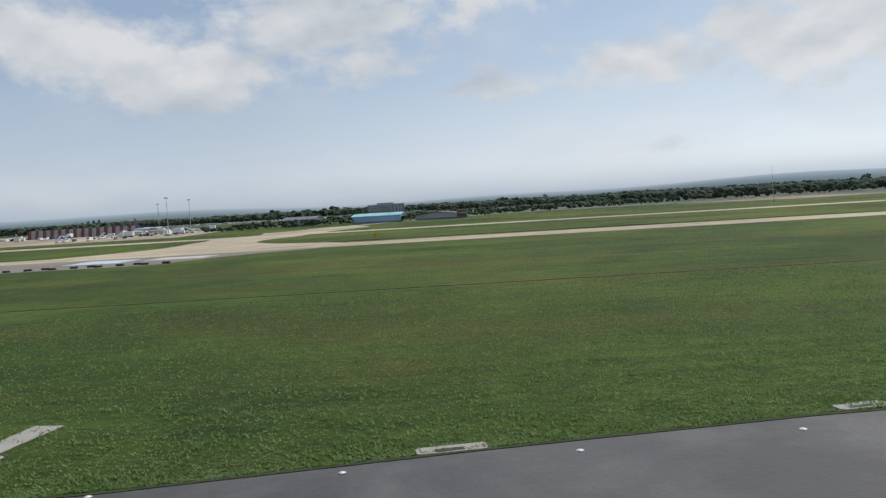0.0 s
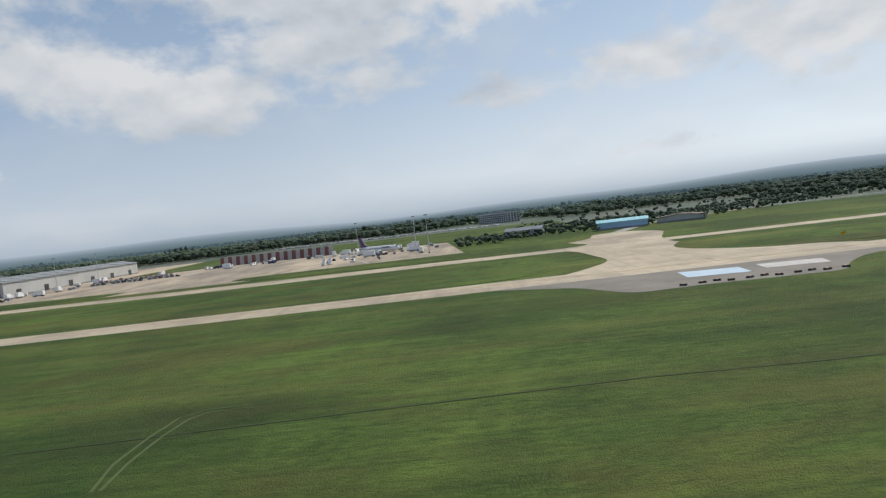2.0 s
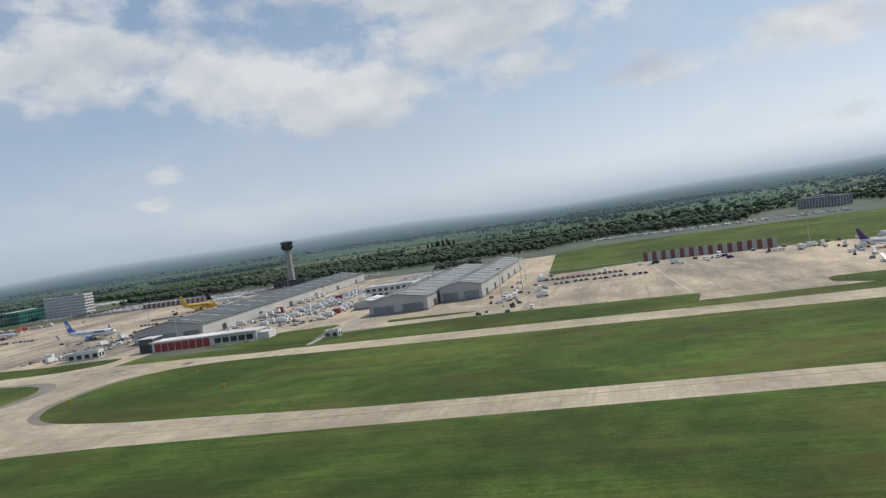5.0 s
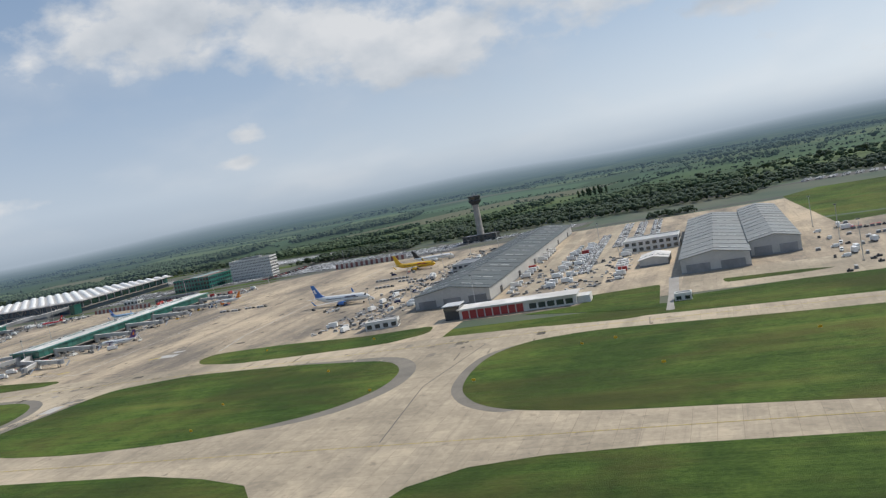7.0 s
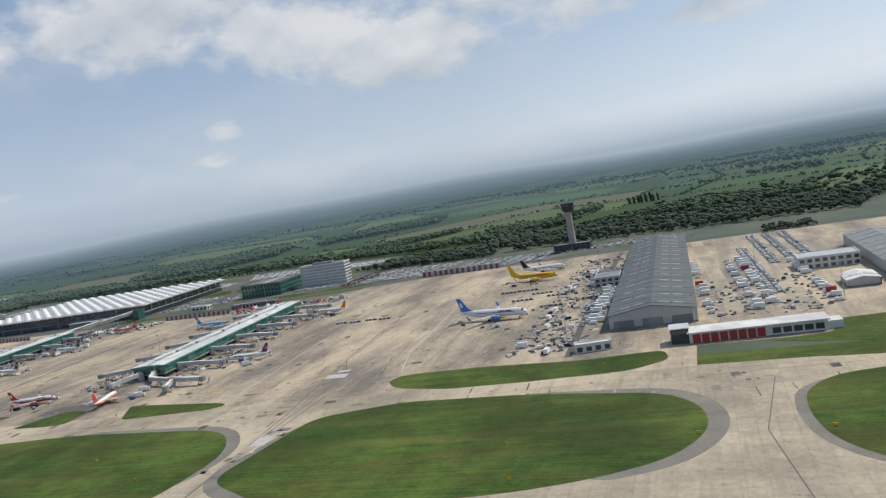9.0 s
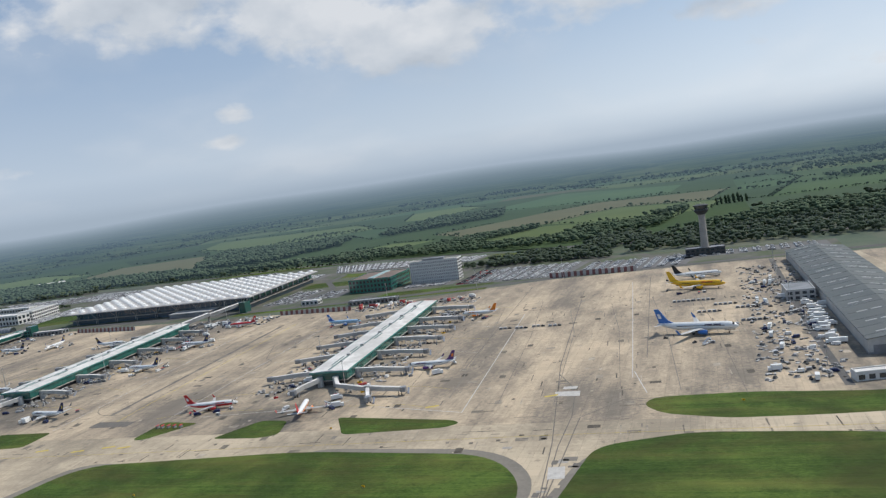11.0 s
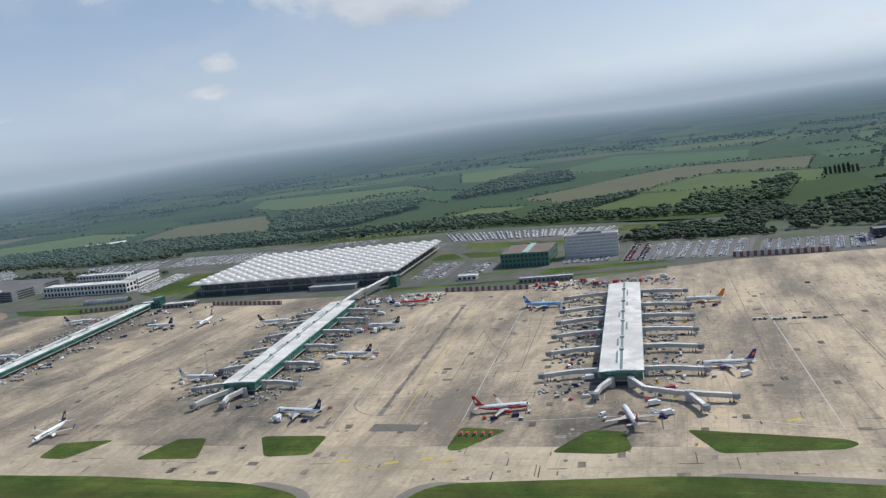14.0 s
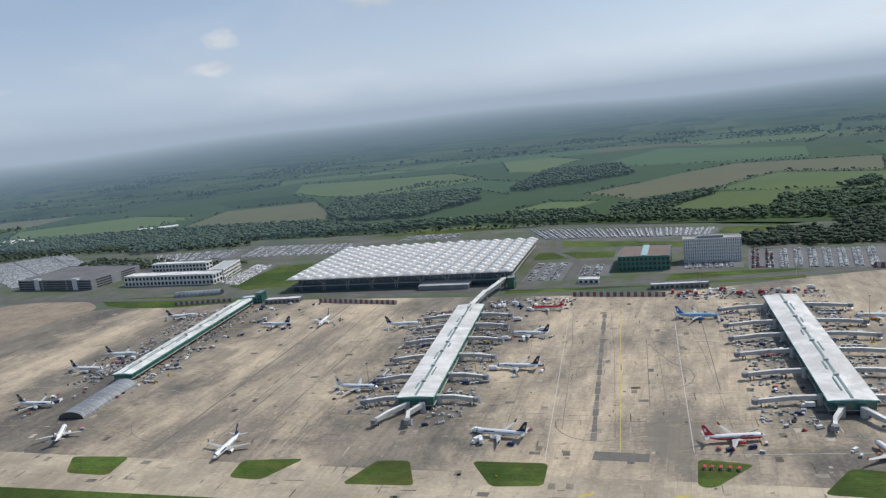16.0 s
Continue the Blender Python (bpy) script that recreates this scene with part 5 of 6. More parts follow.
        part("intake", Shape().tube((ex + 2.08 * q, ey, ez), (ex + 2.13 * q, ey, ez), 0.82 * q, n=12), M["black"], eng, "dark fan intake")
        part("pylon", Shape().box(ex - 2.2 * q, ex + 0.8 * q, ey - 0.15 * q, ey + 0.15 * q, ez + 0.8 * q, ez + 1.35 * q), M[wing], t)
        part("main_gear", Shape().tube((-1.2 * q, s * 2.8 * q, 0.5 * q), (-1.2 * q, s * 2.8 * q, 2.6 * q), 0.16 * q, n=6), M["metal"], t)
        part("wheel", Shape().tube((-1.2 * q, s * 2.8 * q - 0.45 * q, 0.55 * q), (-1.2 * q, s * 2.8 * q + 0.45 * q, 0.55 * q), 0.55 * q, n=10), M["black"], t)
    part("nose_gear", Shape().tube((14.4 * q, 0, 0.3 * q), (14.4 * q, 0, 2.0 * q), 0.12 * q, n=6), M["metal"], t)
    part("wheel", Shape().tube((14.4 * q, -0.3 * q, 0.36 * q), (14.4 * q, 0.3 * q, 0.36 * q), 0.36 * q, n=10), M["black"], t)
    fs = Shape().loft([[(-10.4 * q, -0.18 * q, 5.3 * q), (-17.6 * q, -0.14 * q, 5.3 * q), (-17.6 * q, 0.14 * q, 5.3 * q), (-10.4 * q, 0.18 * q, 5.3 * q)],
                       [(-13.2 * q, -0.16 * q, 6.6 * q), (-17.9 * q, -0.12 * q, 6.6 * q), (-17.9 * q, 0.12 * q, 6.6 * q), (-13.2 * q, 0.16 * q, 6.6 * q)],
                       [(-17.3 * q, -0.08 * q, 12.2 * q), (-19.6 * q, -0.06 * q, 12.2 * q), (-19.6 * q, 0.06 * q, 12.2 * q), (-17.3 * q, 0.08 * q, 12.2 * q)]])
    finp = part("fin", fs, M[fin], t, "painted tail fin")
    if mark:
        for s in (-1, 1):
            part("fin_mark", Shape().loft([[(-16.0 * q, s * 0.17 * q, 7.6 * q), (-17.6 * q, s * 0.17 * q, 7.6 * q), (-18.2 * q, s * 0.14 * q, 9.8 * q), (-16.9 * q, s * 0.14 * q, 9.8 * q)],
                                           [(-16.0 * q, s * 0.20 * q, 7.6 * q), (-17.6 * q, s * 0.20 * q, 7.6 * q), (-18.2 * q, s * 0.17 * q, 9.8 * q), (-16.9 * q, s * 0.17 * q, 9.8 * q)]]), M[mark], finp, "plain coloured patch")
    return t


def park(ob, nose, tail):
    """Puts an airliner on its stand between nose and tail points of the plan."""
    a = math.degrees(math.atan2(nose[1] - tail[1], nose[0] - tail[0]))
    return at((nose[0] + tail[0]) / 2, (nose[1] + tail[1]) / 2, 0.13, a)


STANDS = []
navy = airliner("white airliner with a dark blue tail", 38, fin="navy", mark="mark_yellow")
spots = [((-1349, 443), (-1312, 439)), ((-1366, 574), (-1328, 572)), ((-1373, 665), (-1336, 662)), ((-1478, 701), (-1515, 697)), ((-1519, 384), (-1522, 423)), ((-1670, 704), (-1632, 704)),
         ((-1594, 697), (-1599, 735)), ((-1784, 749), (-1820, 738)), ((-1754, 603), (-1793, 600)), ((-1760, 557), (-1799, 557)), ((-1736, 469), (-1775, 467)), ((-1686, 428), (-1666, 396))]
navy.matrix_basis = park(navy, *spots[0]) @ Matrix.Diagonal((K, K, K, 1))
STANDS += spots
for s in spots[1:]:
    copy_thing(navy, park(navy, *s))
for args, s in (
        (("white airliner with a red tail and red engines", 38, "white", "red", "red", "red", "red", "white"), ((-1164, 450), (-1201, 442))),
        (("red and white airliner near the blast fence", 36, "red", "red", "white", "white", "", "white"), ((-1371, 754), (-1336, 755))),
        (("white airliner with a pale tail", 38, "white", "offwhite", "white", "", "navy", "navy"), ((-1452, 520), (-1491, 521))),
        (("light blue airliner with a blue tail", 39, "sky_blue", "blue", "blue", "", "", "white"), ((-1184, 716), (-1223, 717))),
        (("white airliner with an orange tail", 37, "white", "orange", "orange", "", "orange", ""), ((-1070, 711), (-1034, 708))),
        (("white airliner with a purple and orange tail", 38, "white", "purple", "purple", "", "purple", "orange"), ((-1058, 524), (-1019, 527))),
        (("white airliner with orange belly at the pier end", 37, "white", "red", "orange", "orange", "", ""), ((-1104, 448), (-1092, 411))),
        (("large white freighter with a blue tail and engines", 60, "white", "blue", "blue", "", "navy", "white"), ((-815, 575), (-875, 586))),
        (("yellow freighter with a yellow tail", 55, "yellow", "yellow", "yellow", "", "red", ""), ((-820, 753), (-874, 768))),
        (("white freighter with a black tail", 48, "white", "black", "white", "", "", ""), ((-822, 819), (-871, 815))),
        (("white freighter with a purple tail", 40, "white", "purple", "white", "", "purple", ""), ((-206, 536), (-236, 560)))):
    a = airliner(*args)
    a.matrix_basis = park(a, *s) @ Matrix.Diagonal((K, K, K, 1))
    STANDS.append(s)


# ---------------------------------------------------------------- ground vehicles
def vehicle(kind, label, colour):
    v = thing(kind, label, "vehicle", group="apron vehicles")
    if kind == "van":
        body = Shape().loft([[(-2.5, y, 0.4), (2.6, y, 0.4), (2.6, y, 1.2), (1.7, y, 1.4), (1.2, y, 2.2), (-2.5, y, 2.3)] for y in (-0.95, 0.95)])
        part("body", body, M[colour], v)
        part("windscreen", Shape().loft([[(1.76, y, 1.42), (1.26, y, 2.14), (1.22, y, 2.14), (1.72, y, 1.42)] for y in (-0.8, 0.8)]), M["black"], v)
        wheels, wr = ((1.6, 0.9), (1.6, -0.9), (-1.6, 0.9), (-1.6, -0.9)), 0.38
    elif kind == "truck":
        part("cab", Shape().box(2.2, 4.0, -1.15, 1.15, 0.6, 2.7, 0.2), M["white"], v, "white cab")
        part("box_body", Shape().box(-4.2, 2.0, -1.25, 1.25, 1.0, 3.9, 0.08), M[colour], v)
        part("chassis", Shape().box(-4.2, 3.8, -0.9, 0.9, 0.5, 1.0), M["dark_metal"], v)
        wheels, wr = ((2.9, 1.0), (2.9, -1.0), (-2.8, 1.0), (-2.8, -1.0)), 0.5
    elif kind == "baggage_cart":
        part("deck", Shape().box(-1.6, 1.6, -0.8, 0.8, 0.0, 0.7, 0.1).box(-1.3, 1.3, -0.65, 0.65, 0.7, 1.5, 0.2), M["grey_metal"], v, "grey deck with bags")
        part("canopy", Shape().box(-1.6, 1.6, -0.8, 0.8, 1.75, 1.9, 0.1), M[colour], v)
        wheels, wr = ((1.1, 0.7), (1.1, -0.7), (-1.1, 0.7), (-1.1, -0.7)), 0.28
    elif kind == "stair_truck":
        part("chassis", Shape().box(-3.4, 3.2, -1.0, 1.0, 0.5, 1.2, 0.1), M[colour], v)
        part("stair", Shape().beam((-3.2, 0, 1.2), (3.4, 0, 4.2), 1.5, 0.5), M["metal"], v, "steel boarding stair")
        part("cab", Shape().box(1.6, 3.2, -1.0, -0.1, 1.2, 2.3, 0.1), M["white"], v)
        wheels, wr = ((2.2, 0.9), (2.2, -0.9), (-2.2, 0.9), (-2.2, -0.9)), 0.42
    else:
        part("body", Shape().box(-1.6, 1.6, -0.8, 0.8, 0.0, 1.05, 0.2), M[colour], v)
        part("seat", Shape().box(-0.9, 0.0, -0.6, 0.6, 1.05, 1.6, 0.1), M["black"], v)
        wheels, wr = ((1.0, 0.7), (1.0, -0.7), (-1.0, 0.7), (-1.0, -0.7)), 0.36
    for x in sorted({x for x, y in wheels}) if kind in ("van", "truck", "stair_truck") else ():
        part("wheel_pair", Shape().tube((x, -1.04, wr), (x, -0.76, wr), wr, n=8).tube((x, 0.76, wr), (x, 1.04, wr), wr, n=8).tube((x, -0.8, wr), (x, 0.8, wr), 0.08, n=5), M["black"], v, "black wheels on one axle")
    return v


FLEET = [vehicle("van", "small white service van on the apron", "white"), vehicle("truck", "white box truck parked on concrete", "white"), vehicle("baggage_cart", "covered pale grey baggage cart on the apron", "roof_edge"), vehicle("tug", "low dark baggage tug on concrete", "dark_metal"),
         vehicle("baggage_cart", "baggage cart with a red canopy", "red"), vehicle("stair_truck", "white boarding stair truck on concrete", "white"), vehicle("truck", "dark red catering truck with white cab", "dark_red"), vehicle("tug", "small yellow baggage tug on concrete", "yellow"),
         vehicle("van", "dark blue service van on concrete", "navy"), vehicle("tug", "small red baggage tug on concrete", "red")]
FIRST = [(-1130, 470), (-1085, 455), (-1150, 470), (-1145, 478), (-1090, 462), (-1380, 460), (-1075, 480), (-1072, 470), (-1390, 455), (-1140, 465)]
for v, (x, y) in zip(FLEET, FIRST):
    v.matrix_basis = at(x, y, 0.13, 30) @ Matrix.Diagonal((K, K, K, 1))
rng = random.Random(11)


def near_plane(x, y):
    for (a, b), (c, d) in STANDS:
        m = Vector(((a + c) / 2, (b + d) / 2))
        if (Vector((x, y)) - m).length < math.hypot(a - c, b - d) * 0.30:
            return True
    return False


def put_vehicles(n, region, kinds, turns=(0, 90, 180, 270), spread=12):
    for k in range(n):
        x, y = rng.uniform(region[0], region[1]), rng.uniform(region[2], region[3])
        if near_plane(x, y):
            continue
        copy_thing(FLEET[rng.choice(kinds)], at(x, y, 0.14, rng.choice(turns) + rng.uniform(-spread, spread)))


def cart_train(x, y, turn, n, kind=2):
    c, s = math.cos(radians(turn)), math.sin(radians(turn))
    for k in range(n):
        copy_thing(FLEET[kind if k else 3], at(x - 4.0 * k * c, y - 4.0 * k * s, 0.14, turn))


for (a, b), (c, d) in STANDS:
    mx, my, l = (a + c) / 2, (b + d) / 2, math.hypot(a - c, b - d)
    for k in range(7):
        ang, r = rng.uniform(0, 2 * math.pi), l * rng.uniform(0.36, 0.62)
        if my + r * math.sin(ang) < 425 and my < 460:
            continue
        copy_thing(FLEET[rng.choice((0, 2, 2, 3, 3, 2, 5, 1, 8, 3, 2, 4))], at(mx + r * math.cos(ang), my + r * math.sin(ang), 0.14, rng.uniform(0, 360)))
for x0, x1 in ((-1400, -1370), (-1470, -1440), (-1100, -1065), (-1155, -1130), (-1705, -1675), (-1760, -1735)):
    put_vehicles(30, (x0, x1, 490, 760), (0, 1, 2, 3, 3, 2, 7, 8, 2, 0, 3, 4))
    for k in range(6):
        cart_train(rng.uniform(x0, x1), rng.uniform(500, 750), rng.choice((0, 90, 200)), rng.randint(3, 5), rng.choice((2, 2, 2, 2, 4)))
put_vehicles(60, (-800, -766, 450, 800), (0, 1, 2, 2, 3, 3, 8))
put_vehicles(40, (-766, -752, 520, 700), (0, 1, 1, 0), (0, 180))
for row, x in enumerate((-680, -651, -640, -603)):
    for k in range(17):
        if rng.random() < 0.8:
            copy_thing(FLEET[rng.choice((1, 1, 1, 1, 1, 1, 6, 0, 0))], at(x - 0.055 * k * 13, 520 + k * 13 + rng.uniform(-2, 2), 0.14, rng.choice((0, 180)) + rng.uniform(-4, 4)))
put_vehicles(30, (-480, -440, 440, 640), (0, 1, 3, 2, 0))
put_vehicles(34, (-420, -200, 600, 640), (0, 1, 2, 3, 8))
put_vehicles(36, (-250, -180, 470, 610), (0, 1, 2, 3, 5))
put_vehicles(46, (-1230, -1090, 800, 822), (0, 1, 2, 3, 4, 6))
put_vehicles(36, (-1420, -1330, 765, 800), (0, 1, 2, 3, 5, 8))
put_vehicles(26, (-1790, -1640, 770, 800), (0, 2, 3, 8))
for k in range(4):
    cart_train(-960 - 15 * k, 640 + 2 * (k % 2), 3, 3)
for k in range(7):
    cart_train(rng.uniform(-850, -790), rng.uniform(600, 720), 2, 5)
for k in range(5):
    cart_train(-430 + 14 * k, 566 + 3 * (k % 2), 3, 3)
    cart_train(-440 + 12 * k, 600, 0, 3, 4)
for x in (-1200, -1196, -1191, -1186, -1181):
    copy_thing(FLEET[4], at(x, 408, 0.2, 90))


def equipment():
    """Dollies, chocks and loaders that stand about too thickly to count."""
    s = Shape()
    r = random.Random(77)
    zones = [(-1408, -0.11, 16, 48, 470, 760, 620), (-1717, -0.12, 13, 42, 520, 770, 480), (-1110, -0.07, 17, 50, 470, 770, 620), (-782, 0.0, 0, 26, 450, 860, 420), (-1160, 0.0, 0, 80, 785, 815, 160), (-1390, 0.0, 0, 60, 760, 800, 120), (-640, 0.0, 0, 40, 500, 640, 160)]
    for x0, slope, lo, hi, ya, yb, n in zones:
        for k in range(n):
            y = r.uniform(ya, yb)
            x = x0 + slope * (y - 430) + r.choice((-1, 1)) * r.uniform(lo, hi)
            if near_plane(x, y):
                continue
            w, l, h = r.uniform(0.6, 1.2), r.uniform(0.9, 2.2), r.uniform(0.5, 1.9)
            t = r.uniform(0, math.pi)
            ring = [(x + a * math.cos(t) - b * math.sin(t), y + a * math.sin(t) + b * math.cos(t)) for a, b in ((-l, -w), (l, -w), (l, w), (-l, w))]
            s.prism(ring, 0.13, 0.13 + h * 0.45)
            if r.random() < 0.6:
                top = [((px - x) * 0.7 + x, (py - y) * 0.8 + y) for px, py in ring]
                s.prism(top, 0.13 + h * 0.45, 0.13 + h)
    mat = material("mixed_ground_equipment", ((0.04, 0.042, 0.045), (0.50, 0.49, 0.47)), 0.31, 0.6, random_mix=0.8, islands=True, fine=3)
    tagged(s.object("ground_equipment", mat), "scattered grey dollies and loaders on the stands", "equipment", kind="stuff")


equipment()


# ---------------------------------------------------------------- car parks
M["landside"] = material("verge_and_asphalt", ((0.075, 0.075, 0.068), (0.165, 0.155, 0.135)), 0.03, 0.9, fine=6, stain=(0.066, 0.092, 0.038), stain_scale=0.016)


def car_mesh():
    s = Shape()
    s.loft([[(-2.1, y, 0.35), (2.1, y, 0.35), (2.15, y, 0.8), (1.0, y, 0.95), (-2.1, y, 0.95)] for y in (-0.88, 0.88)])
    s.loft([[(-1.9, y, 0.95), (0.95, y, 0.95), (0.4, y, 1.45), (-1.5, y, 1.45)] for y in (-0.75, 0.75)])
    return s


def car(colour, label):
    c = thing("car", label, "car", group="cars in the car park")
    body = Shape().loft([[(-2.1, y, 0.35), (2.1, y, 0.35), (2.15, y, 0.8), (1.0, y, 0.95), (-2.1, y, 0.95)] for y in (-0.88, 0.88)])
    part("body", body, M[colour], c)
    part("cabin", Shape().loft([[(-1.9, y, 0.95), (0.95, y, 0.95), (0.4, y, 1.45), (-1.5, y, 1.45)] for y in (-0.75, 0.75)]), M["black"], c, "dark glazed cabin")
    return c


CARS = [car(c, l) for c, l in (("white", "white car parked in a long row"), ("metal", "silver car parked in a long row"), ("dark_metal", "dark grey car parked in a long row"), ("navy", "blue car parked in a long row"), ("red", "red car parked in a long row"), ("black", "black car parked in a long row"))]
for i, c in enumerate(CARS):
    c.matrix_basis = at(-1140 + i * 2.7, 924, 0.1, 90) @ Matrix.Diagonal((K, K, K, 1))
CAR_LEFT = [280]
M["cars"] = material("mixed_car_paint", ((0.02, 0.021, 0.023), (0.62, 0.62, 0.61)), 0.23, 0.35, random_mix=0.8, islands=True, fine=3, spec=0.5)


def car_park(quad, label, fill=0.86, singles=0, pitch=15.5):
    """Rows of cars over a four-cornered lot."""
    a, b, c, d = [Vector(p) for p in quad]
    sheet("car_park", list(quad), 0.11, M["carpark"], label, "car park")
    lu, lv = (b - a).length, (d - a).length
    turn = math.degrees(math.atan2((b - a).y, (b - a).x))
    joined = Shape()
    src = car_mesh()
    ct, st = math.cos(radians(turn)), math.sin(radians(turn))
    # double rows along the lot's depth with aisles between
    for i in range(max(1, int(lu / pitch))):
        for side in (-2.5, 2.5):
            for j in range(int(lv / 2.6)):
                u, v = ((i + 0.5) * pitch + side) / lu, (j + 0.5) * 2.6 / lv
                if u > 0.995 or rng.random() > fill or j % 26 < 1:
                    continue
                p = (a * (1 - u) + b * u) * (1 - v) + (d * (1 - u) + c * u) * v
                if singles > 0:
                    copy_thing(CARS[rng.choice((0, 0, 1, 1, 1, 2, 3, 4, 5, 2))], at(p.x, p.y, 0.11, turn + rng.choice((0, 180))))
                    singles -= 1
                else:
                    joined.add([(p.x + x * ct - y * st, p.y + x * st + y * ct, z + 0.11) for x, y, z in src.v], src.f)
    if joined.v:
        tagged(joined.object("parked_cars", M["cars"]), "many parked cars in rows", "cars", kind="stuff")


car_park([(-1146, 918), (-1000, 910), (-985, 1016), (-1140, 1028)], "asphalt car park full of cars", singles=120)
car_park([(-990, 912), (-860, 916), (-850, 985), (-980, 1000)], "asphalt car park full of cars")
car_park([(-1410, 885), (-1360, 885), (-1360, 985), (-1410, 985)], "car park beside the terminal", 0.6)
car_park([(-1431, 1160), (-1183, 1140), (-1171, 1198), (-1476, 1255)], "asphalt car park full of cars", pitch=13)
car_park([(-1700, 1200), (-1590, 1205), (-1590, 1255), (-1690, 1250)], "small car park behind the terminal", 0.7)
car_park([(-1580, 1110), (-1440, 1110), (-1440, 1160), (-1580, 1190)], "car park behind the terminal", 0.8, pitch=13)
car_park([(-2120, 1098), (-1970, 1118), (-1985, 1205), (-2174, 1174)], "car park behind the white offices", 0.75)
car_park([(-1960, 1112), (-1745, 1118), (-1760, 1205), (-1975, 1215)], "asphalt car park full of cars")
car_park([(-2560, 1120), (-2262, 925), (-2262, 1105), (-2440, 1240)], "asphalt car park packed with cars", 0.95, pitch=11)
car_park([(-1345, 905), (-1305, 905), (-1305, 965), (-1345, 965)], "small car park beside the office", 0.6)
car_park([(-640, 560), (-628, 560), (-640, 800), (-652, 800)], "staff cars in a row beside the road", pitch=11)
car_park([(-632, 690), (-572, 690), (-580, 890), (-640, 890)], "staff car park beside the hangars")
car_park([(-440, 1085), (-120, 1015), (-115, 1060), (-430, 1130)], "long car park full of pale cars", 0.9)
car_park([(-880, 960), (-700, 965), (-700, 1005), (-880, 1000)], "car park beside the trees", 0.8)
car_park([(-1872, 925), (-1822, 905), (-1842, 1045), (-1882, 1050)], "car park beside the white office", 0.8, pitch=12)
car_park([(-1220, 925), (-1150, 928), (-1150, 955), (-1220, 955)], "car park in front of the hotel", 0.9, pitch=12)
car_park([(-690, 1170), (-560, 1180), (-560, 1215), (-690, 1205)], "car park among the trees", 0.6)
# decks and roads behind the apron
for pts, w, m, l in (([(-2300, 850), (-1900, 838), (-1660, 850), (-1420, 850), (-1240, 860), (-1000, 905), (-700, 925), (-470, 930)], 12, "asphalt", "grey service road behind the apron"),
                     ([(-2600, 1290), (-1950, 1235), (-1600, 1320), (-1150, 1235), (-700, 1090), (-200, 1080)], 14, "asphalt", "dual carriageway beyond the car parks"),
                     ([(-1400, 1130), (-1395, 1060), (-1352, 990), (-1352, 880)], 9, "asphalt", "grey access road beside the terminal"),
                     ([(-566, 500), (-563, 440), (-562, 400)], 6, "concrete", "pale service path across the grass"),
                     ([(-643, 900), (-621, 512), (-618, 470)], 14, "taxiway", "pale service road between cargo sheds"),
                     ([(-688, 900), (-664, 515)], 12, "taxiway", "pale service road beside the cargo hall"),
                     ([(-764, 440), (-768, 560), (-770, 900)], 5, "asphalt", "dark service road with a kerb"),
                     ([(-70, 465), (-30, 560), (60, 620), (300, 640)], 8, "concrete", "pale perimeter road")):
    sheet("road", strip(pts, w), 0.15 if "asphalt" == m else 0.155, M[m], l, "road")
sheet("landside", [(-2260, 830), (-1660, 824), (-1420, 830), (-1240, 860), (-1016, 897), (-690, 908), (-690, 1010), (-980, 1050), (-1150, 1215), (-1640, 1290), (-2020, 1200), (-2560, 1190), (-2400, 1000)], 0.055, M["landside"], "mixed asphalt and verge around the car parks", "yard")
sheet("building_site", [(-2160, 560), (-2020, 590), (-1995, 670), (-1984, 740), (-1978, 799), (-2024, 836), (-2096, 847), (-2170, 820)], 0.12, M["earth"], "bare brown building ground with spoil", "bare ground", r=20)
sheet("building_site", [(150, 570), (215, 505), (300, 520), (260, 620)], 0.12, M["earth"], "bare pale earth works", "bare ground", r=8)
sheet("lawn", [(-2015, 846), (-1900, 855), (-1770, 850), (-1770, 815), (-1854, 795), (-1925, 796), (-1972, 810)], 0.13, M["grass"], "mown grass bank behind the apron", "grass")
sheet("lawn", [(-1420, 826), (-1090, 868), (-1090, 892), (-1240, 852), (-1420, 844)], 0.13, M["grass"], "mown grass bank behind the apron", "grass")
sheet("lawn", [(-1842, 905), (-1830, 1030), (-1740, 1060), (-1740, 900), (-1796, 880)], 0.135, M["grass"], "mown grass bank beside the terminal", "grass")
sheet("lawn", [(-1765, 1260), (-1706, 1330), (-1500, 1330), (-1430, 1310), (-1440, 1285), (-1560, 1275), (-1679, 1262)], 0.135, M["grass"], "mown grass bank along the dual carriageway", "grass")
sheet("lawn", [(-1175, 1150), (-1090, 1150), (-1080, 1195), (-1165, 1200)], 0.135, M["grass"], "mown roundabout verge", "grass")
sheet("lawn", [(-1400, 1100), (-1180, 1060), (-1180, 1090), (-1400, 1140)], 0.135, M["grass"], "mown verge behind the hotel", "grass")
sheet("lawn", [(-1420, 1010), (-1310, 1010), (-1310, 1050), (-1420, 1060)], 0.13, M["grass"], "mown grass bank beside the terminal", "grass")
sheet("lawn", [(-1240, 870), (-1090, 905), (-1090, 915), (-1230, 905)], 0.13, M["grass"], "mown grass bank beside the hotel", "grass")
sheet("lawn", [(-460, 700), (-160, 650), (-60, 660), (-60, 960), (-430, 980), (-470, 930)], 0.08, M["grass"], "rough grassland behind the cargo apron", "grass")


# ---------------------------------------------------------------- fields, hedges, woods
nrng = np.random.default_rng(5)


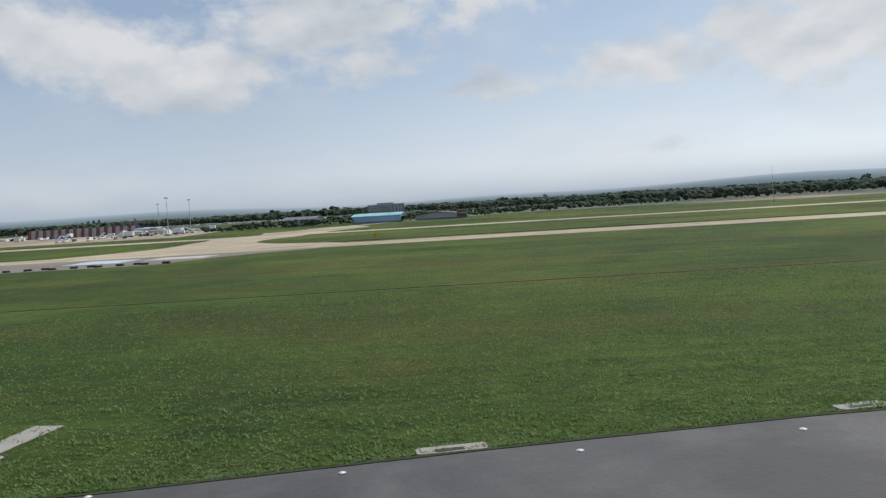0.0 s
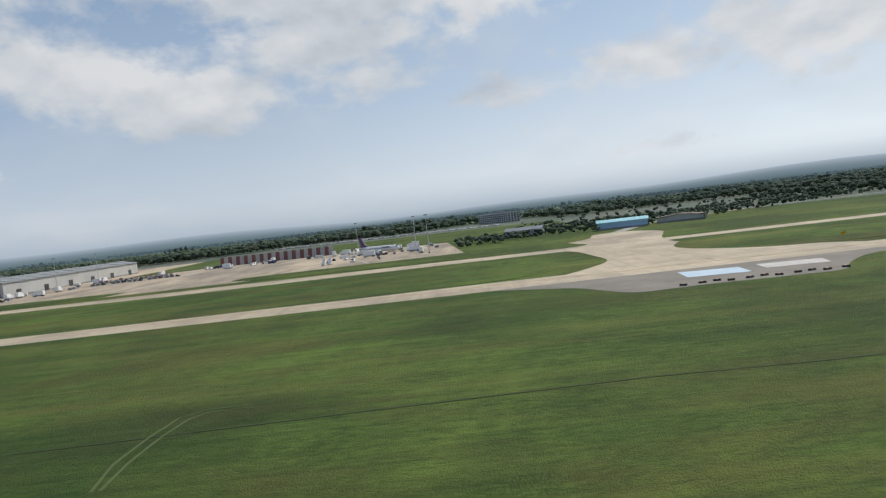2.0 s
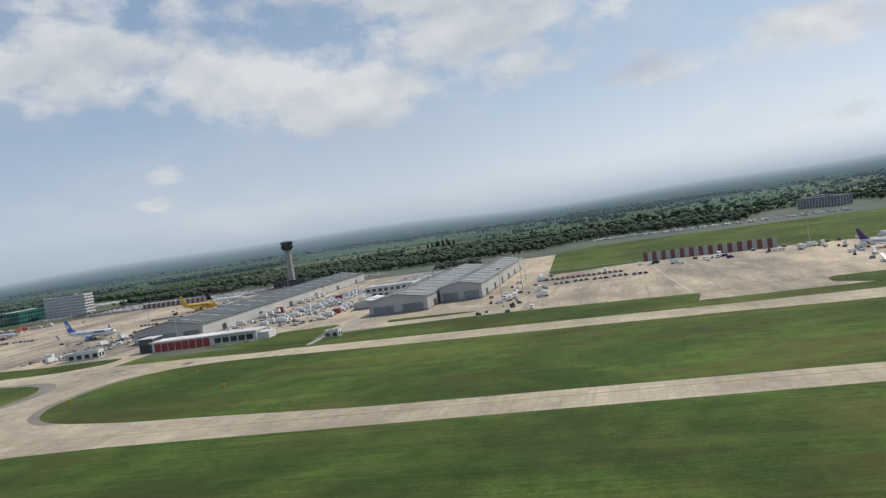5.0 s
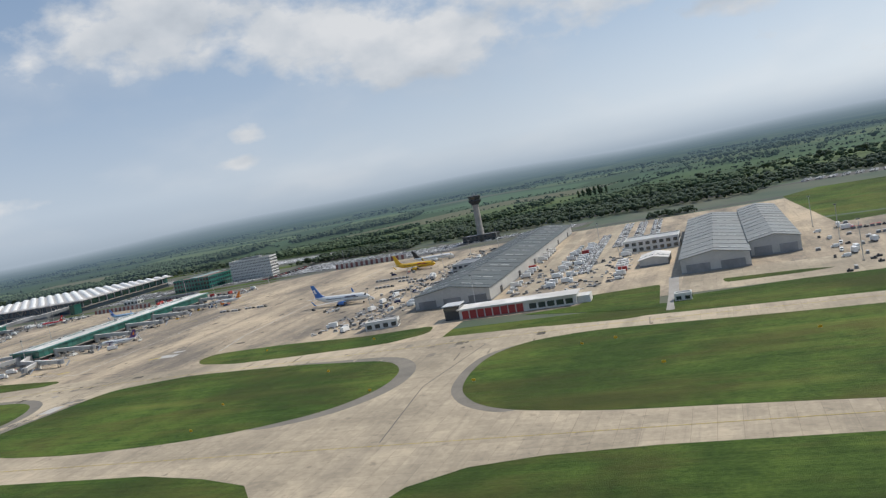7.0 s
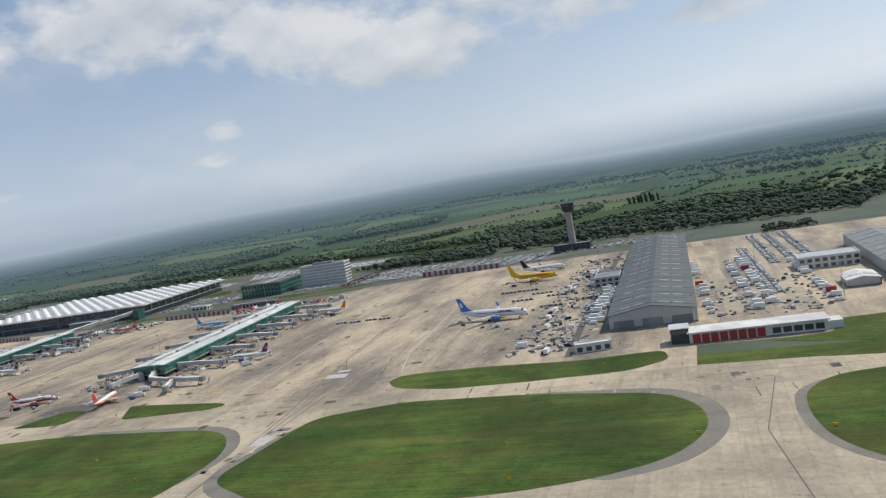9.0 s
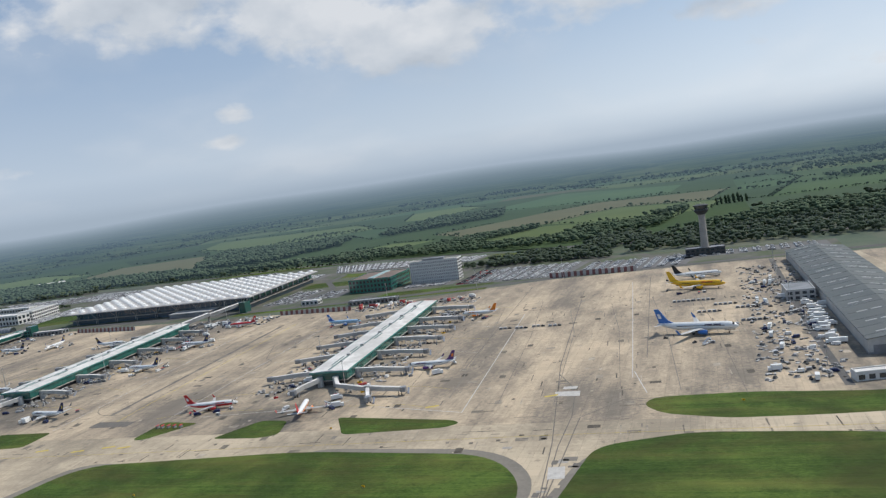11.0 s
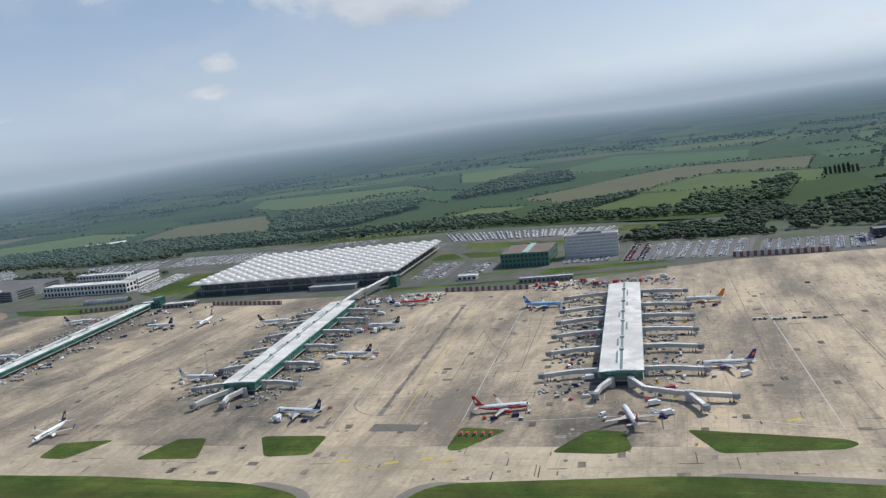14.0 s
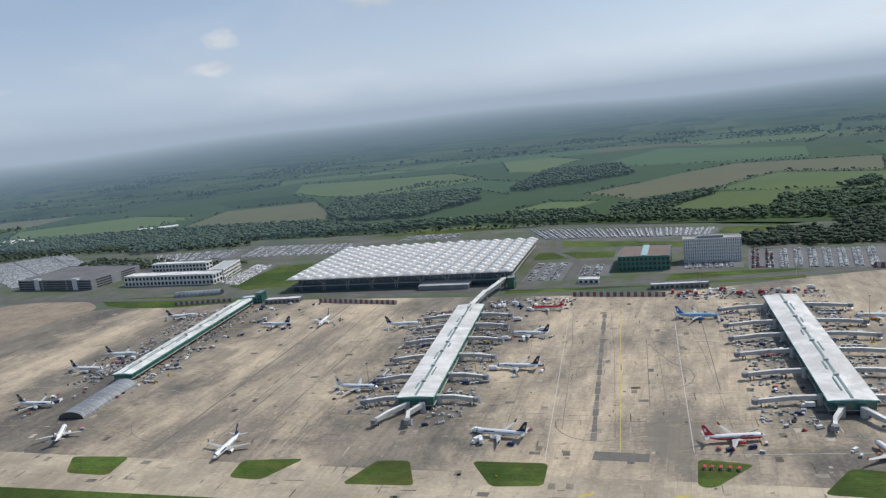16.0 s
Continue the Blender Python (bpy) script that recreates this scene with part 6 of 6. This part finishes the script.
def tree_template(kind, seed):
    """Trunk and uneven crown of jagged clumps, about 1 high and 0.8 wide."""
    r = random.Random(seed)
    v, f = [], []
    ico = bmesh.new()
    bmesh.ops.create_icosphere(ico, subdivisions=1, radius=1)
    iv = [tuple(p.co) for p in ico.verts]
    itri = [tuple(q.index for q in p.verts) for p in ico.faces]
    ico.free()

    def lump(cx, cy, cz, s, sz):
        n = len(v)
        for x, y, z in iv:
            k = r.uniform(0.68, 1.22)
            v.append((cx + x * s * k, cy + y * s * k, cz + z * sz * k))
        f.extend(tuple(n + i for i in t) for t in itri)
    if kind == "tall":
        for k in range(6):
            lump(r.uniform(-.03, .03), r.uniform(-.03, .03), 0.12 + k * 0.15, 0.15 - 0.018 * abs(k - 2), 0.15)
    else:
        for k in range(4):
            a = r.uniform(0, 6.28)
            d = r.uniform(0.08, 0.26)
            lump(d * math.cos(a), d * math.sin(a), r.uniform(0.34, 0.78), r.uniform(0.18, 0.30), r.uniform(0.16, 0.26))
    return np.array(v), np.array(f)


TEMPLATES = [tree_template("round", k) for k in range(7)]
TALL = [tree_template("tall", 50 + k) for k in range(3)]


def forest(name, label, places, mat, templates=TEMPLATES):
    """places: array of x, y, height."""
    vs, fs, n = [], [], 0
    for i, (x, y, h) in enumerate(places):
        tv, tf = templates[i % len(templates)]
        a = (i * 2.399) % 6.283
        c, s = math.cos(a), math.sin(a)
        wide = h * (1.15 + 0.5 * ((i * 0.618) % 1)) if templates is TEMPLATES else h
        q = np.stack([x + (tv[:, 0] * c - tv[:, 1] * s) * wide, y + (tv[:, 0] * s + tv[:, 1] * c) * wide, tv[:, 2] * h], 1)
        vs.append(q)
        fs.append(tf + n)
        n += len(q)
    v, f = np.concatenate(vs), np.concatenate(fs)
    me = bpy.data.meshes.new(name)
    me.vertices.add(len(v))
    me.vertices.foreach_set("co", v.astype(np.float32).ravel())
    me.loops.add(len(f) * 3)
    me.loops.foreach_set("vertex_index", f.astype(np.int32).ravel())
    me.polygons.add(len(f))
    me.polygons.foreach_set("loop_start", np.arange(0, len(f) * 3, 3, dtype=np.int32))
    me.update(calc_edges=True)
    me.materials.append(mat)
    ob = new(name, me)
    ob.scale = (K, K, K)
    return tagged(ob, label, "trees", kind="stuff")


def scatter(poly, spacing, h0, h1):
    """Jittered points inside a polygon."""
    p = np.array(poly, float)
    x0, y0 = p.min(0)
    x1, y1 = p.max(0)
    gx, gy = np.meshgrid(np.arange(x0, x1, spacing), np.arange(y0, y1, spacing))
    q = np.stack([gx.ravel(), gy.ravel()], 1)
    q = q + nrng.uniform(-0.5, 0.5, q.shape) * spacing
    inside = np.zeros(len(q), bool)
    for i in range(len(p)):
        (ax, ay), (bx, by) = p[i], p[(i + 1) % len(p)]
        if ay == by:
            continue
        hit = ((ay > q[:, 1]) != (by > q[:, 1])) & (q[:, 0] < (bx - ax) * (q[:, 1] - ay) / (by - ay) + ax)
        inside ^= hit
    q = q[inside]
    return np.column_stack([q, nrng.uniform(h0, h1, len(q))])


def hedge(a, b, spacing, h0, h1, gap=0.10):
    a, b = np.array(a, float), np.array(b, float)
    n = max(2, int(np.linalg.norm(b - a) / spacing))
    u = (np.arange(n) + nrng.uniform(0, 0.8, n)) / n
    u = u[nrng.uniform(0, 1, n) > gap]
    p = a + (b - a) * u[:, None] + nrng.normal(0, spacing * 0.2, (len(u), 2))
    h = nrng.uniform(h0, h1, len(u))
    h[nrng.uniform(0, 1, len(u)) < 0.12] *= 1.9
    return np.column_stack([p, h])


# field patchwork: a jittered grid that widens with distance
COLS, ROWS_N = 30, 9
ys = [1290.0]
while len(ys) < ROWS_N + 1:
    ys.append(ys[-1] + 200 + 0.06 * (ys[-1] - 1290))
grid = {}
for j in range(ROWS_N + 1):
    step = 300 + 0.05 * (ys[j] - 1290)
    for i in range(COLS + 1):
        grid[i, j] = (-900 + (i - COLS * 0.56) * step + nrng.normal(0, step * 0.16) + 0.25 * (ys[j] - 1290), ys[j] + (nrng.normal(0, 0.17 * 190) if j else 0))
hedges, woods = [], []
field_mats = []
CROPS = (((0.046, 0.080, 0.034), (0.070, 0.106, 0.044)), ((0.088, 0.122, 0.048), (0.112, 0.145, 0.060)), ((0.036, 0.060, 0.030), (0.052, 0.080, 0.038)), ((0.112, 0.114, 0.064), (0.138, 0.135, 0.078)), ((0.052, 0.094, 0.044), (0.074, 0.116, 0.052)))
hazed_mats, hazed_leaf = [], material("hazed_foliage", ((0.058, 0.086, 0.050), (0.096, 0.126, 0.074)), 0.12, 0.9, fine=6, random_mix=0.3, islands=True, spec=0.1)
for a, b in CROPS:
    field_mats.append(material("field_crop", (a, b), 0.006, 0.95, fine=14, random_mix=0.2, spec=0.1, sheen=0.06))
    hazed_mats.append(material("hazed_field_crop", (a, b), 0.006, 0.95, fine=14, random_mix=0.2, spec=0.1))
# these crops and leaves carry the haze as a glow in the material
for m in hazed_mats + [hazed_leaf]:
    paint_haze(m.node_tree, m.node_tree.nodes["Principled BSDF"].outputs[0])
far_hedges, far_woods = [], []
for j in range(ROWS_N):
    for i in range(COLS):
        c = [grid[i, j], grid[i + 1, j], grid[i + 1, j + 1], grid[i, j + 1]]
        s = Shape().prism(c, 0.0, 0.10 + 0.004 * ((i * 7 + j * 3) % 9))
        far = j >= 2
        tagged(s.object("backdrop_field" if far else "field", (hazed_mats if far else field_mats)[rng.choice((0, 0, 1, 1, 2, 2, 3, 4))]), "distant farm field with haze in its colour" if far else "open green farm field bordered by hedges", "field", kind="structure")
        sp = 6.5 + (ys[j] - 1290) * 0.003
        (far_hedges if far else hedges).append(hedge(c[0], c[1], sp, 3, 7 + 4 * (j % 2)))
        if (i * 5 + j * 3) % 4:
            (far_hedges if far else hedges).append(hedge(c[0], c[3], sp, 3, 7))
        pr = nrng.uniform()
        if pr < 0.15 + 0.03 * j:
            cc = np.mean(c, 0)
            k = nrng.uniform(0.35, 0.95)
            (far_woods if far else woods).append(scatter([tuple(cc + (np.array(p) - cc) * k * nrng.uniform(0.7, 1.1)) for p in c], 17 + (ys[j] - 1290) * 0.007, 10, 16))
# the fields and woods nearest behind the airport, one by one
def inside(q, poly):
    p, res = np.array(poly, float), np.zeros(len(q), bool)
    for i in range(len(p)):
        (ax, ay), (bx, by) = p[i], p[(i + 1) % len(p)]
        if ay != by:
            res ^= ((ay > q[:, 1]) != (by > q[:, 1])) & (q[:, 0] < (bx - ax) * (q[:, 1] - ay) / (by - ay) + ax)
    return res


NEAR_LAND = [(-3000, 1290), (-3000, 1600), (-2550, 2500), (-1310, 2850), (-760, 2500), (-760, 1250), (-1100, 1200), (-1180, 1240), (-1600, 1330), (-2100, 1290), (-2600, 1250)]
hedges, woods, far_hedges, far_woods = [[q[~inside(q, NEAR_LAND)] for q in k] for k in (hedges, woods, far_hedges, far_woods)]
sheet("backdrop_field", NEAR_LAND, 0.15, hazed_mats[0], "green farmland with painted haze behind the airport", "field")
for k, (crop, pts) in enumerate((
        (1, [(-1256, 1418), (-1161, 1594), (-955, 1550), (-874, 1563), (-893, 1469), (-1050, 1459), (-1082, 1368), (-1127, 1357), (-1246, 1372)]),
        (1, [(-1160, 1632), (-1072, 1799), (-1025, 1859), (-855, 1769), (-800, 1748), (-830, 1570), (-952, 1566), (-1070, 1570)]),
        (3, [(-1437, 1691), (-1326, 1825), (-1233, 1976), (-1104, 2109), (-778, 2065), (-829, 1790), (-1023, 1879), (-1076, 1812), (-1164, 1642), (-1214, 1658), (-1319, 1556)]),
        (4, [(-1507, 2281), (-1318, 2767), (-902, 2454), (-926, 2156), (-1102, 2160), (-1282, 2192)]),
        (1, [(-1747, 2301), (-1639, 2266), (-1552, 2572), (-1699, 2760), (-1857, 2685)]),
        (3, [(-2361, 1512), (-2411, 1783), (-2182, 1867), (-2046, 1655), (-1986, 1515), (-2074, 1434)]),
        (1, [(-2374, 2097), (-2500, 2400), (-2108, 2381), (-1959, 2403), (-1779, 2148), (-2036, 1838), (-2135, 1911)]),
        (4, [(-2099, 1833), (-1771, 2116), (-1654, 2026), (-1529, 2006), (-1625, 1760), (-1725, 1878)]),
        (1, [(-1560, 1480), (-1440, 1470), (-1390, 1560), (-1500, 1590)]),
        (2, [(-2420, 1830), (-2190, 1890), (-2380, 2090), (-2600, 2010)]),
        (1, [(-2860, 1480), (-2960, 1620), (-2700, 1790), (-2450, 1700), (-2500, 1500)]))):
    sheet("backdrop_field", pts, 0.19 + 0.01 * k, hazed_mats[crop], "open farm field with haze in its colour", "field")
    for i in range(len(pts)):
        if nrng.uniform() < 0.72:
            far_hedges.append(hedge(pts[i], pts[(i + 1) % len(pts)], 7.5, 2.5, 5.5, 0.2))
far_woods += [scatter(p, sp, a, b) for p, sp, a, b in (
    ([(-1643, 1868), (-1614, 2250), (-1413, 2286), (-1352, 2022), (-1465, 1900), (-1618, 1787)], 12, 9, 14),
    ([(-952, 1566), (-864, 1676), (-870, 1585), (-942, 1554)], 9, 9, 13),
    ([(-1346, 1323), (-1354, 1454), (-1288, 1526), (-1174, 1631), (-1166, 1554), (-1222, 1482), (-1255, 1389), (-1180, 1335), (-1100, 1352), (-1100, 1250), (-1300, 1285), (-1526, 1335), (-1554, 1440), (-1453, 1440), (-1407, 1458)], 10, 7, 12),
    ([(-1091, 1268), (-1080, 1396), (-1048, 1474), (-887, 1499), (-915, 1358), (-978, 1329), (-1002, 1239)], 10, 8, 13),
    ([(-2046, 1655), (-2117, 1871), (-1946, 1851), (-1725, 1878), (-1675, 1689), (-1753, 1478), (-1941, 1466)], 11, 10, 15),
    ([(-2640, 1260), (-2795, 1402), (-2599, 1428), (-2425, 1492), (-1989, 1480), (-1829, 1386), (-1726, 1402), (-1546, 1411), (-1530, 1350), (-1792, 1320), (-1991, 1300), (-2260, 1275), (-2409, 1250)], 10.5, 8, 13),
    ([(-2260, 1193), (-2348, 1384), (-2127, 1380), (-2036, 1250), (-2180, 1200)], 11, 7, 12), ([(-2100, 1900), (-1800, 2150), (-1960, 2160)], 16, 5, 9))]
farmhouse = thing("farm_shed", "long pale farm shed among distant trees", "building", -2730, 1390, 0, 8, group="farm sheds")
part("wall", Shape().box(-45, 45, -16, 16, 0, 5), M["offwhite"], farmhouse)
part("roof", Shape().loft([[(xx, -17, 4.8), (xx, 17, 4.8), (xx, 0, 9)] for xx in (-46, 46)]), M["white_roof"], farmhouse)
for x, y in ((-2790, 1440), (-2470, 1515), (-2415, 1540)):
    copy_thing(farmhouse, at(x, y, 0, (x * 3) % 40)).scale = (K * 0.5, K * 0.5, K * 0.6)
forest("hedgerow_trees", "hedges and scattered trees between the fields", np.concatenate(hedges), M["leaf"])
forest("backdrop_trees", "distant hedges and woodland blocks with painted haze", np.concatenate(far_hedges + far_woods), hazed_leaf)
if woods:
    forest("woodland", "distant blocks of broadleaf woodland", np.concatenate(woods), M["leaf_dark"])
near_woods = [scatter(p, s, a, b) for p, s, a, b in (
    ([(-940, 1060), (-500, 1020), (-450, 1145), (-240, 1100), (-180, 1290), (-900, 1230)], 12, 7, 13),
    ([(-40, 1050), (200, 1060), (500, 1150), (500, 1290), (-60, 1290)], 13, 6, 12),
    ([(-1146, 1059), (-1144, 1112), (-1080, 1165), (-963, 1123), (-978, 1048)], 10, 7, 12), ([(-1016, 1147), (-997, 1273), (-931, 1281), (-900, 1123)], 10, 8, 13),
    ([(-1146, 1044), (-960, 1044), (-960, 1056), (-1146, 1058)], 11, 8, 11), ([(-2130, 1040), (-1905, 1050), (-1900, 1068), (-2130, 1080)], 9, 5, 9),
    ([(-2700, 1080), (-2440, 1210), (-2020, 1215), (-2000, 1250), (-2600, 1280), (-2800, 1200)], 13, 6, 11),
    ([(-2270, 1060), (-2050, 1080), (-2080, 1110), (-2280, 1150)], 11, 5, 9),
    ([(200, 620), (700, 700), (1600, 800), (1600, 1200), (500, 1150), (100, 800)], 17, 5, 11),
    ([(-110, 520), (-40, 500), (40, 560), (180, 650), (160, 760), (-100, 700)], 12, 3, 6),
    ([(-165, 480), (-115, 515), (-100, 560), (-168, 600)], 9, 3, 6))]
forest("woodland", "belt of broadleaf trees beyond the airport", np.concatenate(near_woods), M["leaf"])
forest("backdrop_trees", "dark block of distant woodland", np.concatenate([scatter([(-760, 1380), (-740, 1430), (-700, 1480), (-500, 1420), (-500, 1290), (-900, 1260)], 12, 8, 14)]), hazed_leaf)
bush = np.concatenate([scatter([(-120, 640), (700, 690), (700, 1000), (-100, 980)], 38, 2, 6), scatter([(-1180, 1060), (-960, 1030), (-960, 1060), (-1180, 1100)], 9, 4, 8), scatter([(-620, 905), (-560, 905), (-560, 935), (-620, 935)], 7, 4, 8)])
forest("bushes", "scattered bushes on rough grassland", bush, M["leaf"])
forest("woodland", "far wooded rise on the horizon", np.concatenate([scatter([(-900, 1290), (2000, 1290), (2300, 1700), (-300, 1600)], 30, 6, 15), scatter([(700, 900), (2600, 700), (2600, 1300), (1500, 1290)], 30, 6, 13)]), hazed_leaf)


def poplar(x, y, h):
    t = thing("poplar_tree", "tall slim dark green poplar", "tree", x, y, group="row of poplars")
    tv, tf = TALL[int(abs(x)) % 3]
    part("crown", Shape().add([(a * h * 1.5, b * h * 1.5, c * h) for a, b, c in tv], [tuple(int(i) for i in q) for q in tf]), M["leaf_dark"], t)
    part("trunk", Shape().tube((0, 0, 0), (0, 0, h * 0.4), 0.4, 0.2, 6), M["bark"], t)


for k in range(8):
    poplar(-815 + k * 8 + (k % 3), 1640 + (k * 5) % 13, 15 + (k * 7) % 6)


# ---------------------------------------------------------------- long grass beside the runway
def tufts():
    n = 30000
    x = nrng.uniform(-46, 44, n)
    y = np.interp(x, (-46, -40, -14, 0, 14, 40), (24.8, 25.0, 28.3, 31.1, 33.5, 36.4)) + 60 * nrng.uniform(0, 1, n) ** 2.2
    clump = np.sin(x * 0.9 + np.sin(y * 0.7) * 2) + np.sin(y * 1.3 + x * 0.35)
    h = nrng.uniform(0.05, 0.15, n) * (1 + 0.35 * np.clip(clump, -1, 2))
    a = nrng.uniform(0, 6.283, n)
    v, f = [], []
    for i in range(n):
        for k in range(3):
            b = a[i] + k * 2.1
            dx, dy = 0.11 * math.cos(b), 0.11 * math.sin(b)
            m = len(v)
            v += [(x[i] - dy * 0.5, y[i] + dx * 0.5, 0.04), (x[i] + dy * 0.5, y[i] - dx * 0.5, 0.04), (x[i] + dx * 1.6, y[i] + dy * 1.6, 0.04 + h[i])]
            f.append((m, m + 1, m + 2))
    ob = new("grass_tufts", mesh_of("grass_tufts", v, f, M["tuft"]))
    ob.scale = (K, K, K)
    tagged(ob, "uneven tufts of long grass by the runway", "grass", kind="stuff")


tufts()
